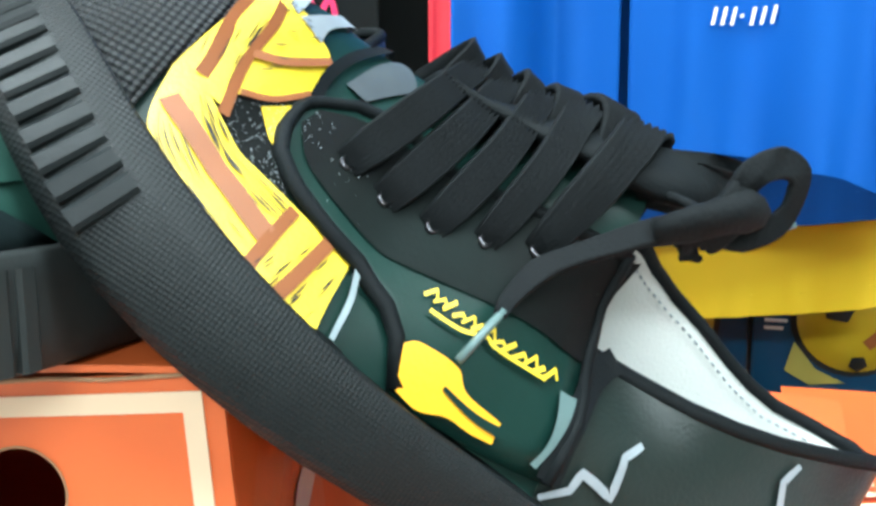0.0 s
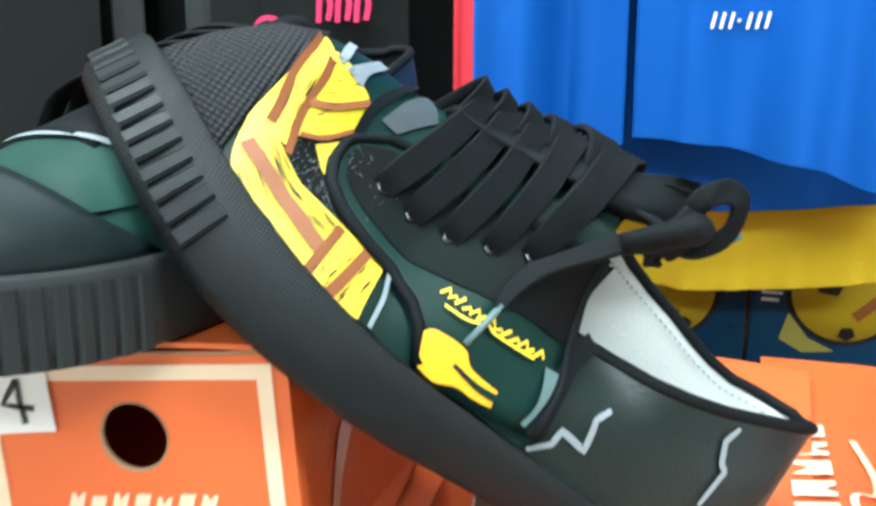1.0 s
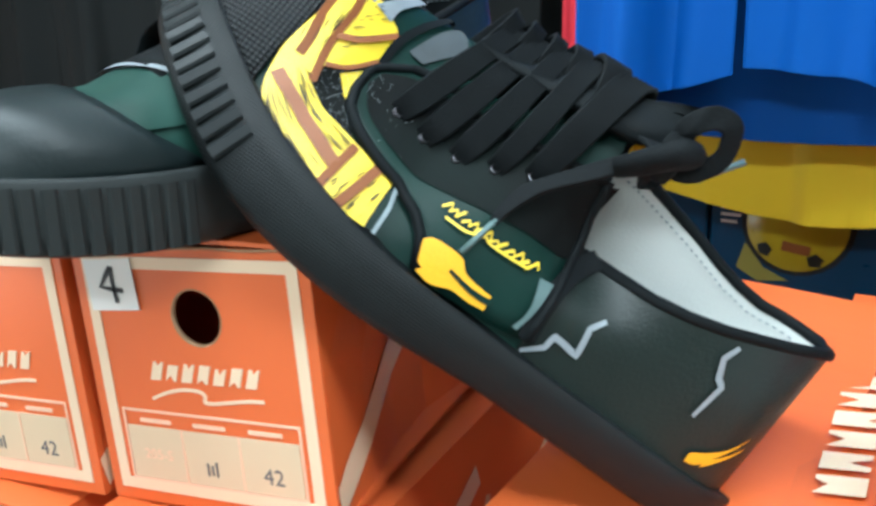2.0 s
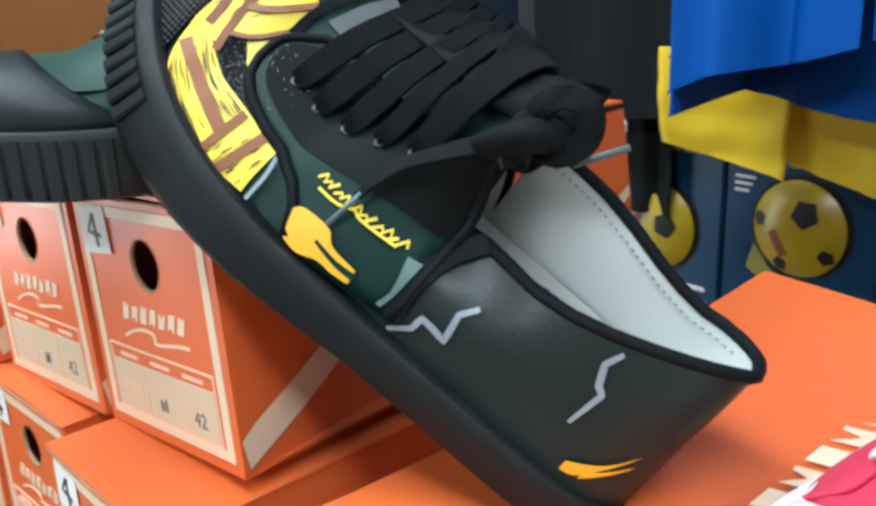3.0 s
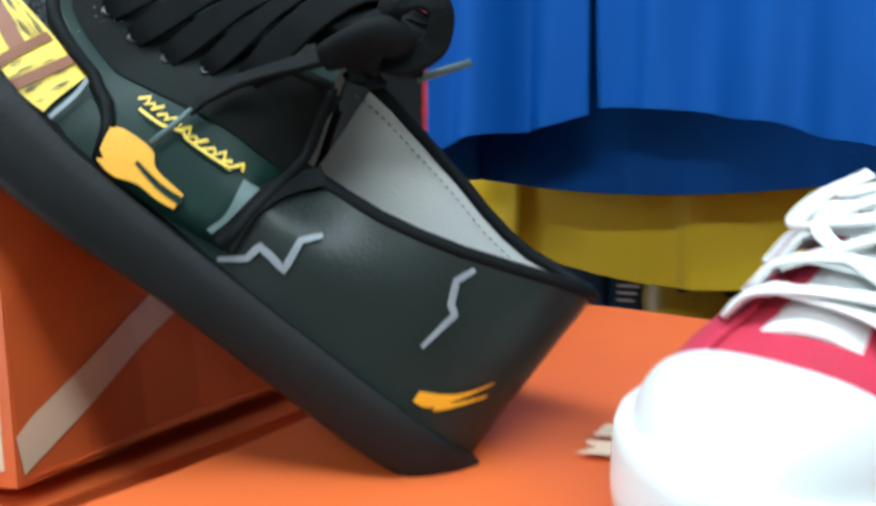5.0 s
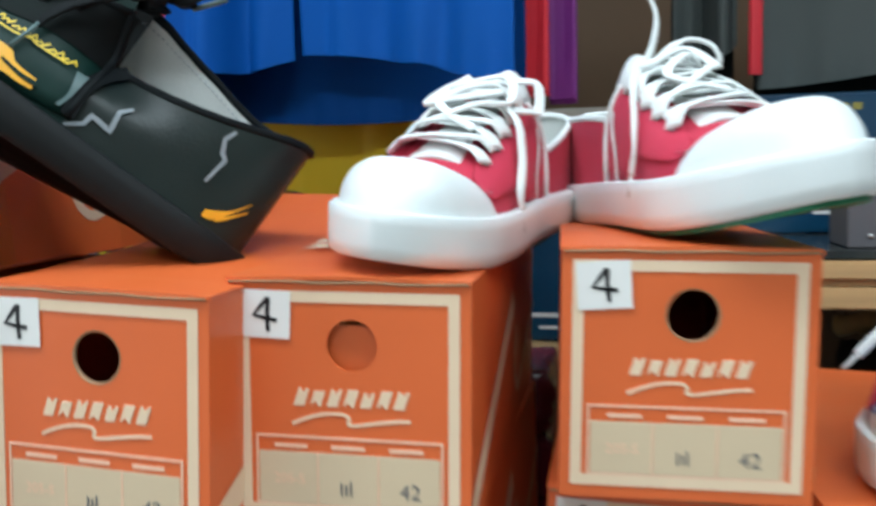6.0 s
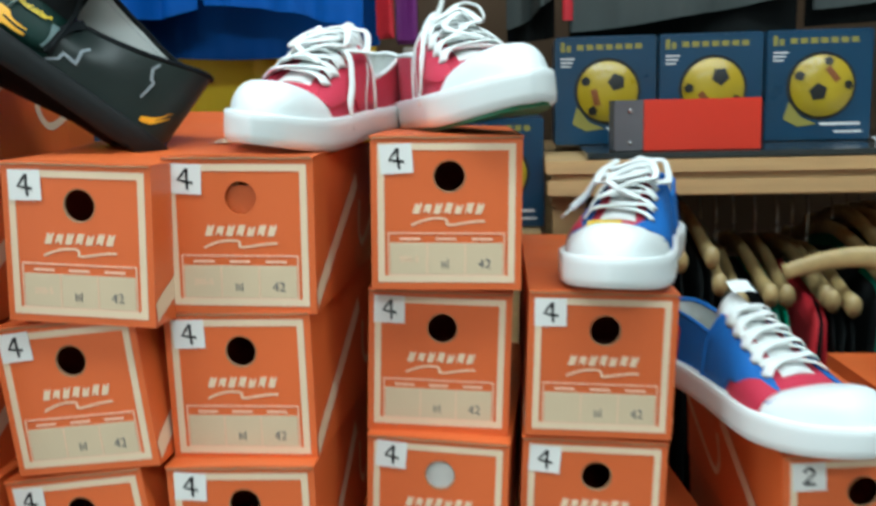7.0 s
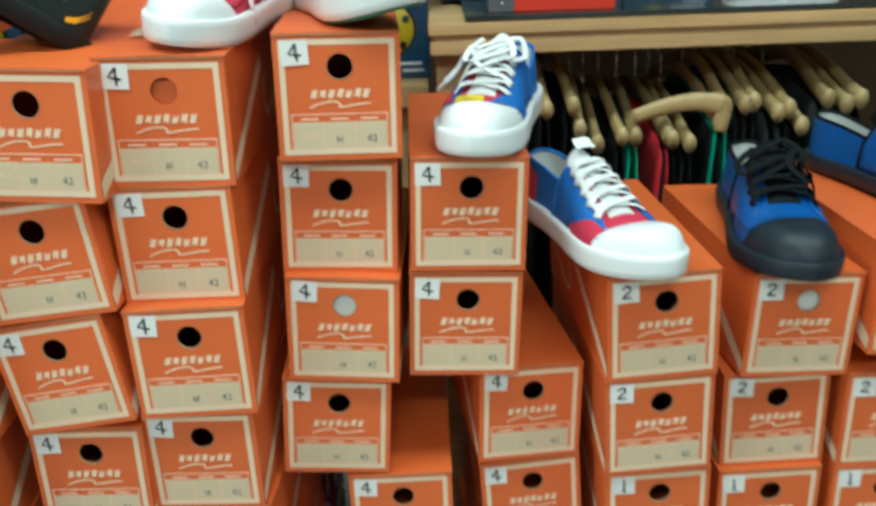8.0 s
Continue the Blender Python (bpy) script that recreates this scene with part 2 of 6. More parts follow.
def spline(points, n):
    """Catmull-Rom through the points, n samples."""
    p = [Vector(q) for q in points]
    p = [p[0] * 2 - p[1]] + p + [p[-1] * 2 - p[-2]]
    out = []
    for i in range(n):
        u = i / (n - 1) * (len(p) - 3)
        k = min(int(u), len(p) - 4)
        t = u - k
        a, b, c, d = p[k:k + 4]
        out.append(0.5 * ((2 * b) + (c - a) * t + (2 * a - 5 * b + 4 * c - d) * t * t + (3 * b - a - 3 * c + d) * t ** 3))
    return out


def tube(bm, pts, r, sides=8, flat=1.0, up=(0, 0, 1), taper=None, caps=True):
    """A tube along pts; flat < 1 squashes it along the given up direction."""
    rows = []
    for i, p in enumerate(pts):
        d = (pts[min(i + 1, len(pts) - 1)] - pts[max(i - 1, 0)]).normalized()
        u = up(i) if callable(up) else Vector(up)
        s = d.cross(u)
        if s.length < 1e-4:
            s = d.cross(Vector((0.3, 0.8, 0.5)))
        s.normalize()
        w = s.cross(d).normalized()
        k = r * (taper(i / (len(pts) - 1)) if taper else 1)
        rows.append([p + s * math.cos(a) * k + w * math.sin(a) * k * flat for a in (2 * math.pi * j / sides for j in range(sides))])
    vs = grid(bm, rows, close=True)
    if caps:
        bm.faces.new(vs[0][::-1])
        bm.faces.new(vs[-1])
    return bm


def plate(bm, outline, y0, y1):
    """A flat plate from an x,z outline between y0 (front) and y1."""
    a = [bm.verts.new((x, y0, z)) for x, z in outline]
    b = [bm.verts.new((x, y1, z)) for x, z in outline]
    tris = tessellate_polygon([[Vector((x, z, 0)) for x, z in outline]])
    for t in tris:
        bm.faces.new([a[i] for i in t])
        bm.faces.new([b[i] for i in reversed(t)])
    n = len(outline)
    for i in range(n):
        bm.faces.new((a[i], a[(i + 1) % n], b[(i + 1) % n], b[i]))
    return bm


def stroke(bm, pts, w, y0, y1):
    """A pen line of width w in the x,z plane."""
    p = [Vector(q) for q in pts]
    left, right = [], []
    for i, q in enumerate(p):
        d = (p[min(i + 1, len(p) - 1)] - p[max(i - 1, 0)]).normalized()
        n = Vector((-d.y, d.x)) * w / 2
        left.append(q + n)
        right.append(q - n)
    rows = [[(a.x, y0, a.y), (b.x, y0, b.y), (b.x, y1, b.y), (a.x, y1, a.y)] for a, b in zip(left, right)]
    vs = grid(bm, rows, close=True)
    bm.faces.new(vs[0])
    bm.faces.new(vs[-1][::-1])
    return bm


def text_mesh(s, size, depth=0.0002, shear=0.0):
    """The characters of s as a mesh standing in the x,z plane, facing -y, centred."""
    cu = bpy.data.curves.new("lettering", "FONT")
    cu.body, cu.size, cu.extrude, cu.shear = s, size, depth / 2, shear
    cu.align_x, cu.align_y = "CENTER", "CENTER"
    cu.resolution_u = 3
    ob = bpy.data.objects.new("lettering", cu)
    scene.collection.objects.link(ob)
    me = bpy.data.meshes.new_from_object(ob.evaluated_get(bpy.context.evaluated_depsgraph_get()))
    bpy.data.objects.remove(ob)
    bpy.data.curves.remove(cu)
    me.transform(Matrix.Rotation(math.pi / 2, 4, "X"))
    return me


# ---------------- the room ----------------
RX0, RX1, RY0, RY1 = -3.6, 3.2, -3.4, 1.75
solid("floor", box_bm(RX0, RX1, RY0, RY1, FLOOR - 0.1, FLOOR), FLOORM, "grey tiled shop floor", "floor", "structure")
solid("ceiling", box_bm(RX0 - 0.12, RX1 + 0.12, RY0 - 0.12, RY1 + 0.12, CEIL, CEIL + 0.1), CEILM, "white painted shop ceiling", "ceiling", "structure")
solid("wall_north", box_bm(RX0, RX1, RY1, RY1 + 0.12, FLOOR, CEIL), BROWNWALL, "brown board wall behind the clothes", "wall", "structure")
solid("wall_south", box_bm(RX0, RX1, RY0 - 0.12, RY0, FLOOR, CEIL), WALLP, "plain painted shop wall", "wall", "structure")
bm = box_bm(RX0 - 0.12, RX0, RY0, -2.95, FLOOR, CEIL)
add_box(bm, RX0 - 0.12, RX0, -0.85, RY1, FLOOR, CEIL)
add_box(bm, RX0 - 0.12, RX0, -2.95, -0.85, 2.18, CEIL)
solid("wall_west", bm, WALLP, "painted shop wall with a wide open doorway", "wall", "structure")
solid("pavement", box_bm(RX0 - 6, RX0 - 0.001, RY0 - 4, RY1 + 4, FLOOR - 0.12, FLOOR - 0.02), FLOORM, "grey pavement outside the open shop front", "pavement", "structure")
solid("wall_east", box_bm(RX1, RX1 + 0.12, RY0, RY1, FLOOR, CEIL), WALLP, "plain painted shop wall", "wall", "structure")


# ---------------- shoe boxes ----------------
BW, BH, BL = 0.129, 0.1325, 0.34
FW, FH = 0.1175, 0.1195
HX, HZ, HR = 0.0025, 0.098, 0.0135


def carton_body(crease=0.0):
    """The carton: outer and inner walls, open hole in the front; origin at the front bottom middle."""
    bm = bmesh.new()
    x, z, t = BW / 2, BH - 0.002, 0.0018
    n = 28
    ring = [(HX + HR * math.cos(2 * math.pi * i / n + math.pi / 4), HZ + HR * 1.0 * math.sin(2 * math.pi * i / n + math.pi / 4)) for i in range(n)]
    sq = []
    for i in range(n):
        a = 2 * math.pi * i / n + math.pi / 4
        c, s = math.cos(a), math.sin(a)
        k = 1 / max(abs(c), abs(s))
        sq.append((c * k * x, z / 2 + s * k * z / 2))

    def front(y):
        o = [bm.verts.new((px, y, pz)) for px, pz in sq]
        r = [bm.verts.new((px, y, pz)) for px, pz in ring]
        for i in range(n):
            bm.faces.new((o[i], o[(i + 1) % n], r[(i + 1) % n], r[i]))
        return r
    r0, r1 = front(0.0), front(t)
    for i in range(n):
        bm.faces.new((r0[i], r0[(i + 1) % n], r1[(i + 1) % n], r1[i]))
    for s in (-1, 1):
        ys = [BL * k / 8 for k in range(9)]
        dent = [crease * s * f for f in (0, -0.004, -0.011, -0.013, -0.006, 0.002, 0.006, 0.005, 0.004)] if s > 0 else [0] * 9
        for off in (0, -t):
            rows = [[(s * (x + off) + d, y, 0), (s * (x + off) + d * 1.15, y, z * 0.5), (s * (x + off) + d * 0.4, y, z)] for y, d in zip(ys, dent)]
            grid(bm, rows)
    for y in (BL, BL - t):
        bm.faces.new([bm.verts.new(c) for c in ((-x, y, 0), (x, y, 0), (x, y, z), (-x, y, z))])
    for h in (0, t):
        bm.faces.new([bm.verts.new(c) for c in ((-x, 0, h), (x, 0, h), (x, BL, h), (-x, BL, h))])
    bmesh.ops.remove_doubles(bm, verts=bm.verts, dist=0.0001)
    return bm


def carton_lid(lift=0.0, warp=0.0):
    """The top flap, slightly wider at its front fold; its back edge may stand up."""
    bm = bmesh.new()
    x = BW / 2 + 0.0006
    rows = []
    for k in range(9):
        f = k / 8
        y = -0.0012 + f * (BL + 0.001)
        zz = BH - 0.002 + lift * f ** 1.8 + warp * math.sin(math.pi * f)
        rows.append([(-x, y, zz), (-x * 0.5, y, zz + 0.0006 + warp * 0.4), (0, y, zz + 0.001 + warp * 0.6), (x * 0.5, y, zz + 0.0006 + warp * 0.4), (x, y, zz)])
    grid(bm, rows)
    thicken(bm, -0.002)
    return bm


def ring_plate(bm, w, h, cz, t, y0, y1):
    for x0, x1, z0, z1 in ((-w / 2, w / 2, cz + h / 2 - t, cz + h / 2), (-w / 2, w / 2, cz - h / 2, cz - h / 2 + t), (-w / 2, -w / 2 + t, cz - h / 2 + t, cz + h / 2 - t), (w / 2 - t, w / 2, cz - h / 2 + t, cz + h / 2 - t)):
        add_box(bm, x0, x1, y0, y1, z0, z1)
    return bm


PY0, PY1 = -0.0006, 0.0004
ME = {}
ME["body"] = finish(carton_body(), "carton", ORANGE)
ME["creased"] = finish(carton_body(1.0), "creased_carton", ORANGE)
ME["lid"] = finish(carton_lid(), "lid", ORANGE)
ME["lid_up"] = finish(carton_lid(0.026, 0.001), "raised_lid", ORANGE)
ME["lid_high"] = finish(carton_lid(0.036, 0.0), "high_lid", ORANGE)
ME["lid_warp"] = finish(carton_lid(0.004, 0.003), "warped_lid", ORANGE)
bm = ring_plate(bmesh.new(), FW, FH, BH / 2, 0.0058, PY0, PY1)
ME["border"] = finish(bm, "printed_border", CREAM)
bm = bmesh.new()  # the maker's mark: slanted blocks and a swash under them
for i in range(7):  # bold slanted blocks, notched above or below
    cx = 0.002 + (i - 3) * 0.0089
    slant = lambda q: [(cx + u + 0.33 * (w - 0.0706), w) for u, w in q]
    lo, hi, n = 0.0660, 0.0752 - (0.0012 if i % 3 == 1 else 0.0), (0.0022, 0.0030, 0.0026)[i % 3]
    if i % 2:
        plate(bm, slant([(-0.0030, lo), (-0.0006, lo + n), (0.0016, lo), (0.0028, lo), (0.0028, hi), (-0.0030, hi)]), PY0, PY1)
    else:
        plate(bm, slant([(-0.0030, lo), (0.0028, lo), (0.0028, hi), (0.0014, hi), (-0.0004, hi - n), (-0.0016, hi), (-0.0030, hi)]), PY0, PY1)
stroke(bm, spline([(-0.030, 0.0560), (-0.022, 0.0595), (-0.012, 0.0620), (-0.002, 0.0620), (0.001, 0.0595), (0.000, 0.0572), (0.004, 0.0565), (0.014, 0.0580), (0.024, 0.0595), (0.033, 0.0600)], 26), 0.0016, PY0, PY1)
ME["mark"] = finish(bm, "maker_mark", CREAM)
bm = ring_plate(bmesh.new(), 0.1005, 0.0375, 0.0310, 0.0011, PY0, PY1)
for k in range(3):
    add_box(bm, -0.040 + k * 0.031, -0.040 + k * 0.031 + 0.018, PY0, PY1, 0.0432, 0.0452)
for x in (-0.0163, 0.0163):
    add_box(bm, x - 0.0004, x + 0.0004, PY0 - 0.0004, PY1, 0.0135, 0.0410)
ME["table"] = finish(bm, "size_table_rules", RULE)
bm = bmesh.new()
add_box(bm, -0.0485, 0.0485, PY0, PY1, 0.0135, 0.0410)
ME["cells"] = finish(bm, "size_table_cells", PANEL)
ME["n42"] = text_mesh("42", 0.0115, 0.0004)
ME["n42"].materials.append(GREYINK)
ME["n42"].transform(Matrix.Translation((0.033, -0.0006, 0.0225)))
ME["model"] = text_mesh("205-S", 0.0075, 0.0004)
ME["model"].materials.append(RULE)
ME["model"].transform(Matrix.Translation((-0.032, -0.0006, 0.0265)))
bm = bmesh.new()
for x0, z0, x1, z1 in ((-0.004, 0.019, -0.0030, 0.0255), (-0.0015, 0.0195, -0.0005, 0.0245), (0.0010, 0.019, 0.0020, 0.0265)):
    add_box(bm, x0, x1, PY0 - 0.0004, PY1, z0, z1)
ME["glyph"] = finish(bm, "stamped_bars", GREYINK)
bm = bmesh.new()
add_box(bm, -FW / 2 + 0.0005, -FW / 2 + 0.0285, -0.0012, -0.0008, BH / 2 + FH / 2 - 0.0245, BH / 2 + FH / 2 + 0.0005)
ME["sticker"] = finish(bm, "sticker", PAPER)
bm = bmesh.new()
grid(bm, [[(HX + (HR - o) * math.cos(2 * math.pi * i / 28), y, HZ + (HR - o) * math.sin(2 * math.pi * i / 28)) for i in range(29)] for o, y in ((-0.0004, -0.0003), (0.0004, -0.0002), (0.0004, 0.0022), (-0.0004, 0.0022))])
ME["hole_rim"] = finish(bm, "hole_rim", KRAFT, True)
ME["lid_fold"] = finish(tube(bmesh.new(), [Vector((-BW / 2 + 0.001 + (BW - 0.002) * k / 8, -0.0014, BH - 0.0022 + 0.0004 * (k % 3))) for k in range(9)], 0.0007, 5), "lid_fold", KRAFT, True)
SX, SZ = -FW / 2 + 0.0145, BH / 2 + FH / 2 - 0.0120


def digit(kind):
    bm = bmesh.new()
    o = lambda pts: [(SX + a, SZ + b) for a, b in pts]
    if kind == "4":
        stroke(bm, o([(0.0015, 0.0085), (-0.002, 0.004), (-0.0058, -0.0008), (0.0, -0.0020), (0.0068, -0.0030)]), 0.0022, -0.0016, -0.0011)
        stroke(bm, o([(0.0020, 0.0088), (0.0016, 0.001), (0.0022, -0.0088)]), 0.0022, -0.0016, -0.0011)
    elif kind == "2":
        stroke(bm, o(list(spline([(-0.005, 0.004, 0), (0.0, 0.008, 0), (0.004, 0.004, 0), (-0.001, -0.002, 0), (-0.005, -0.006, 0)], 12)) and [(p.x, p.y) for p in spline([(-0.005, 0.004, 0), (0.0, 0.008, 0), (0.004, 0.004, 0), (-0.001, -0.002, 0), (-0.005, -0.006, 0)], 12)]), 0.0022, -0.0016, -0.0011)
        stroke(bm, o([(-0.005, -0.006), (0.005, -0.0065)]), 0.0022, -0.0016, -0.0011)
    else:
        stroke(bm, o([(0.0, 0.008), (0.0005, -0.008)]), 0.0022, -0.0016, -0.0011)
        stroke(bm, o([(-0.003, -0.008), (0.004, -0.008)]), 0.0015, -0.0016, -0.0011)
    return finish(bm, "numeral", INK)


for k in "421":
    ME["digit" + k] = digit(k)


def side_print(sign, crease=False):
    """The cream band and loop on the long side."""
    bm = bmesh.new()

    def band(pts, w):
        rows = []
        for i, p in enumerate(pts):
            d = (pts[min(i + 1, len(pts) - 1)] - pts[max(i - 1, 0)]).normalized()
            n = Vector((-d.y, d.x)) * w / 2
            r = []
            for q in (p + n, p - n):
                k = q.x / BL * 8
                dent = [0, -0.004, -0.011, -0.013, -0.006, 0.002, 0.006, 0.005, 0.004, 0.004] if crease else [0] * 10
                i0 = max(0, min(7, int(k)))
                dd = dent[i0] + (dent[i0 + 1] - dent[i0]) * (k - i0)
                f = q.y / (BH - 0.002)
                g = (1 + 0.3 * f) if f < 0.5 else 1.15 + (0.4 - 1.15) * (f - 0.5) * 2
                r.append((sign * (BW / 2 + 0.0007) + dd * g, min(max(q.x, 0.0005), BL - 0.0005), min(max(q.y, 0.001), BH - 0.004)))
            rows.append(r)
        grid(bm, rows)
    P = lambda a: [Vector((y, z)) for y, z in a]
    band(P([(i / 14 * 0.19, 0.012 + i / 14 * 0.085) for i in range(15)]), 0.017)
    pts = [Vector((p.x, p.y)) for p in spline([(0.205, 0.075, 0), (0.198, 0.050, 0), (0.205, 0.034, 0), (0.225, 0.030, 0), (0.28, 0.050, 0), (0.339, 0.074, 0)], 26)]
    band(pts, 0.008)
    me = finish(bm, "side_band", CREAM)
    return me


ME["band_r"], ME["band_l"], ME["band_c"] = side_print(1), side_print(-1), side_print(1, True)

BOXLABEL = "orange card shoe box with cream printed border and finger hole"


bm = bmesh.new()  # the mark along the lid: slanted strokes and a swash
for i in range(7):
    y, n = 0.105 + 0.0215 * i, (0.006, 0.010, 0.008)[i % 3]
    q = [(-0.056, 0.0), (-0.056, 0.0155), (-0.034, 0.0155), (-0.034, 0.011), (-0.034 - n, 0.007), (-0.034, 0.004), (-0.034, 0.0)] if i % 2 else [(-0.056, 0.0), (-0.056 + n, 0.008), (-0.056, 0.012), (-0.056, 0.0155), (-0.034, 0.0155), (-0.034, 0.0)]
    pts = [Vector((u, y + w + 0.28 * (u + 0.056), BH + 0.0016)) for u, w in q]
    vs = [bm.verts.new(p) for p in pts]
    for t in tessellate_polygon([pts]):
        bm.faces.new([vs[k] for k in t])
sw = spline([(-0.018, 0.125, 0), (-0.024, 0.150, 0), (-0.027, 0.175, 0), (-0.022, 0.182, 0), (-0.016, 0.180, 0), (-0.014, 0.200, 0), (-0.020, 0.240, 0)], 24)
grid(bm, [[(p.x - 0.002, p.y, BH + 0.0016), (p.x + 0.002, p.y, BH + 0.0016)] for p in sw])
ME["lid_mark"] = finish(bm, "lid_mark", CREAM)


def shoe_box(m, numeral="4", body="body", lid="lid", detail=2, label=BOXLABEL, hole=""):
    """detail 2: all print; 1: front print; 0: plain lower box."""
    b = thing("shoe_box", label, "shoe box", "stacked orange shoe boxes", m)
    part("carton", ME[body], ORANGE, b)
    part("lid", ME[lid], ORANGE, b)
    part("printed_border", ME["border"], CREAM, b, "cream printed border")
    tagged(part("maker_mark", ME["mark"], CREAM, b), "cream slanted maker's mark", kind="stuff")
    cells = part("size_table", ME["cells"], PANEL, b, "pale printed size table")
    part("table_frame", ME["table"], RULE, cells)
    if detail:
        part("size_numeral", ME["n42"], GREYINK, cells)
        part("stamp", ME["glyph"], GREYINK, cells)
    if detail > 1:
        part("model_print", ME["model"], RULE, cells)
    if numeral:
        st = part("sticker", ME["sticker"], PAPER, b, "white paper sticker with a handwritten numeral")
        c = Vector((SX, 0, SZ))
        st.matrix_basis = Matrix.Translation(c + Vector((random.uniform(-0.0015, 0.002), 0, random.uniform(-0.002, 0.001)))) @ Matrix.Rotation(radians(random.uniform(-4, 4)), 4, "Y") @ Matrix.Translation(-c)
        part("numeral", ME["digit" + numeral], INK, st)
    part("side_band", ME["band_c" if body == "creased" else "band_r"], CREAM, b, "cream band printed on the side")
    part("side_band", ME["band_l"], CREAM, b, "cream band printed on the side")
    if lid == "lid_up":
        mk = tagged(part("lid_mark", ME["lid_mark"], CREAM, b), "cream maker's mark on the lid", kind="stuff")
        mk.matrix_basis = Matrix.Translation((0, 0, -0.0024)) @ Matrix.Rotation(math.atan2(0.026, BL), 4, "X")
    if detail:
        if hole != "flap":
            part("hole_rim", ME["hole_rim"], KRAFT, b, "brown cut card edge round the hole")
        part("lid_fold", ME["lid_fold"], KRAFT, b, "brown worn fold of the lid")
    if hole:
        bm = box_bm(HX - 0.016, HX + 0.016, 0.006, 0.009, HZ - 0.022, HZ + 0.010)
        part("inner_flap", bm, ORANGE if hole == "flap" else PAPER, b)
    return b


def box_pose(cx, cy, cz, yaw, roll):
    """From the middle of the front face."""
    return Matrix.Translation((cx, cy, cz)) @ Matrix.Rotation(radians(yaw), 4, "Z") @ Matrix.Rotation(radians(-roll), 4, "Y") @ Matrix.Translation((0, 0, -BH / 2))


# columns from the top box down: x, y, z of the front's middle, yaw, roll, numeral, lid, hole
COLUMNS = {
    "h2": [(-0.690, -0.112, 1.176, 8.0, 4.0, "4", "lid", ""), (-0.700, -0.120, 1.040, 6.0, 1.0, "4", "lid", "")],
    "h1": [(-0.549, -0.088, 1.182, 8.0, 4.0, "4", "lid", ""), (-0.560, -0.105, 1.047, 6.0, 1.0, "4", "lid", "")],
    "hb": [(-0.415, -0.068, 1.192, 8.0, 4.0, "4", "lid_warp", ""), (-0.405, -0.110, 1.055, 4.0, 0.0, "4", "lid", "")],
    "c1": [(-0.235, -0.072, 1.067, -2.5, -2.5, "4", "lid_high", ""), (-0.256, -0.061, 0.934, -0.7, 6.0, "4", "lid", ""), (-0.259, -0.058, 0.797, -1.9, 8.0, "4", "lid", ""), (-0.252, -0.050, 0.660, 0.0, -1.0, "4", "lid", "")],
    "c2": [(-0.112, -0.037, 1.068, 0.6, -1.1, "4", "lid_up", "flap"), (-0.119, -0.036, 0.936, -1.0, 0.6, "4", "lid", ""), (-0.117, -0.055, 0.806, 0.9, 1.0, "4", "lid", ""), (-0.124, -0.043, 0.672, -2.2, 0.5, "4", "lid", "")],
    "c3": [(0.059, 0.000, 1.080, 4.0, -1.4, "4", "lid", ""), (0.047, 0.022, 0.942, 0.9, -2.6, "4", "lid", ""), (0.043, 0.007, 0.809, -2.1, -2.8, "4", "lid", "paper"), (0.025, 0.017, 0.675, 1.6, -4.0, "4", "lid", ""), (0.098, 0.020, 0.535, 1.0, 0.5, "4", "lid", "")],
    "c4": [(0.191, 0.014, 0.942, 1.8, -2.2, "4", "lid", ""), (0.184, 0.018, 0.806, 1.0, -2.4, "4", "lid", ""), (0.263, 0.044, 0.668, 8.0, -1.5, "4", "lid", ""), (0.266, 0.050, 0.530, 4.0, 3.0, "4", "lid", "")],
    "c5": [(0.408, -0.009, 0.808, 3.9, 2.1, "2", "lid", ""), (0.411, -0.006, 0.676, 3.3, 1.8, "2", "lid", ""), (0.417, 0.000, 0.543, 2.0, 1.6, "1", "lid", "")],
    "c6": [(0.576, 0.016, 0.791, 4.0, -2.5, "2", "lid", "paper"), (0.562, 0.030, 0.656, 1.0, 1.5, "2", "lid", ""), (0.562, 0.020, 0.525, 2.0, 0.5, "1", "lid", "")],
    "c7": [(0.716, 0.005, 0.822, 3.0, -2.0, "2", "lid", ""), (0.706, 0.022, 0.657, 2.0, 0.0, "2", "lid", ""), (0.706, 0.022, 0.524, 2.0, 0.0, "1", "lid", "")],
    "h3": [(-0.800, -0.300, 1.045, 6.0, 1.0, "4", "lid", "")],
}
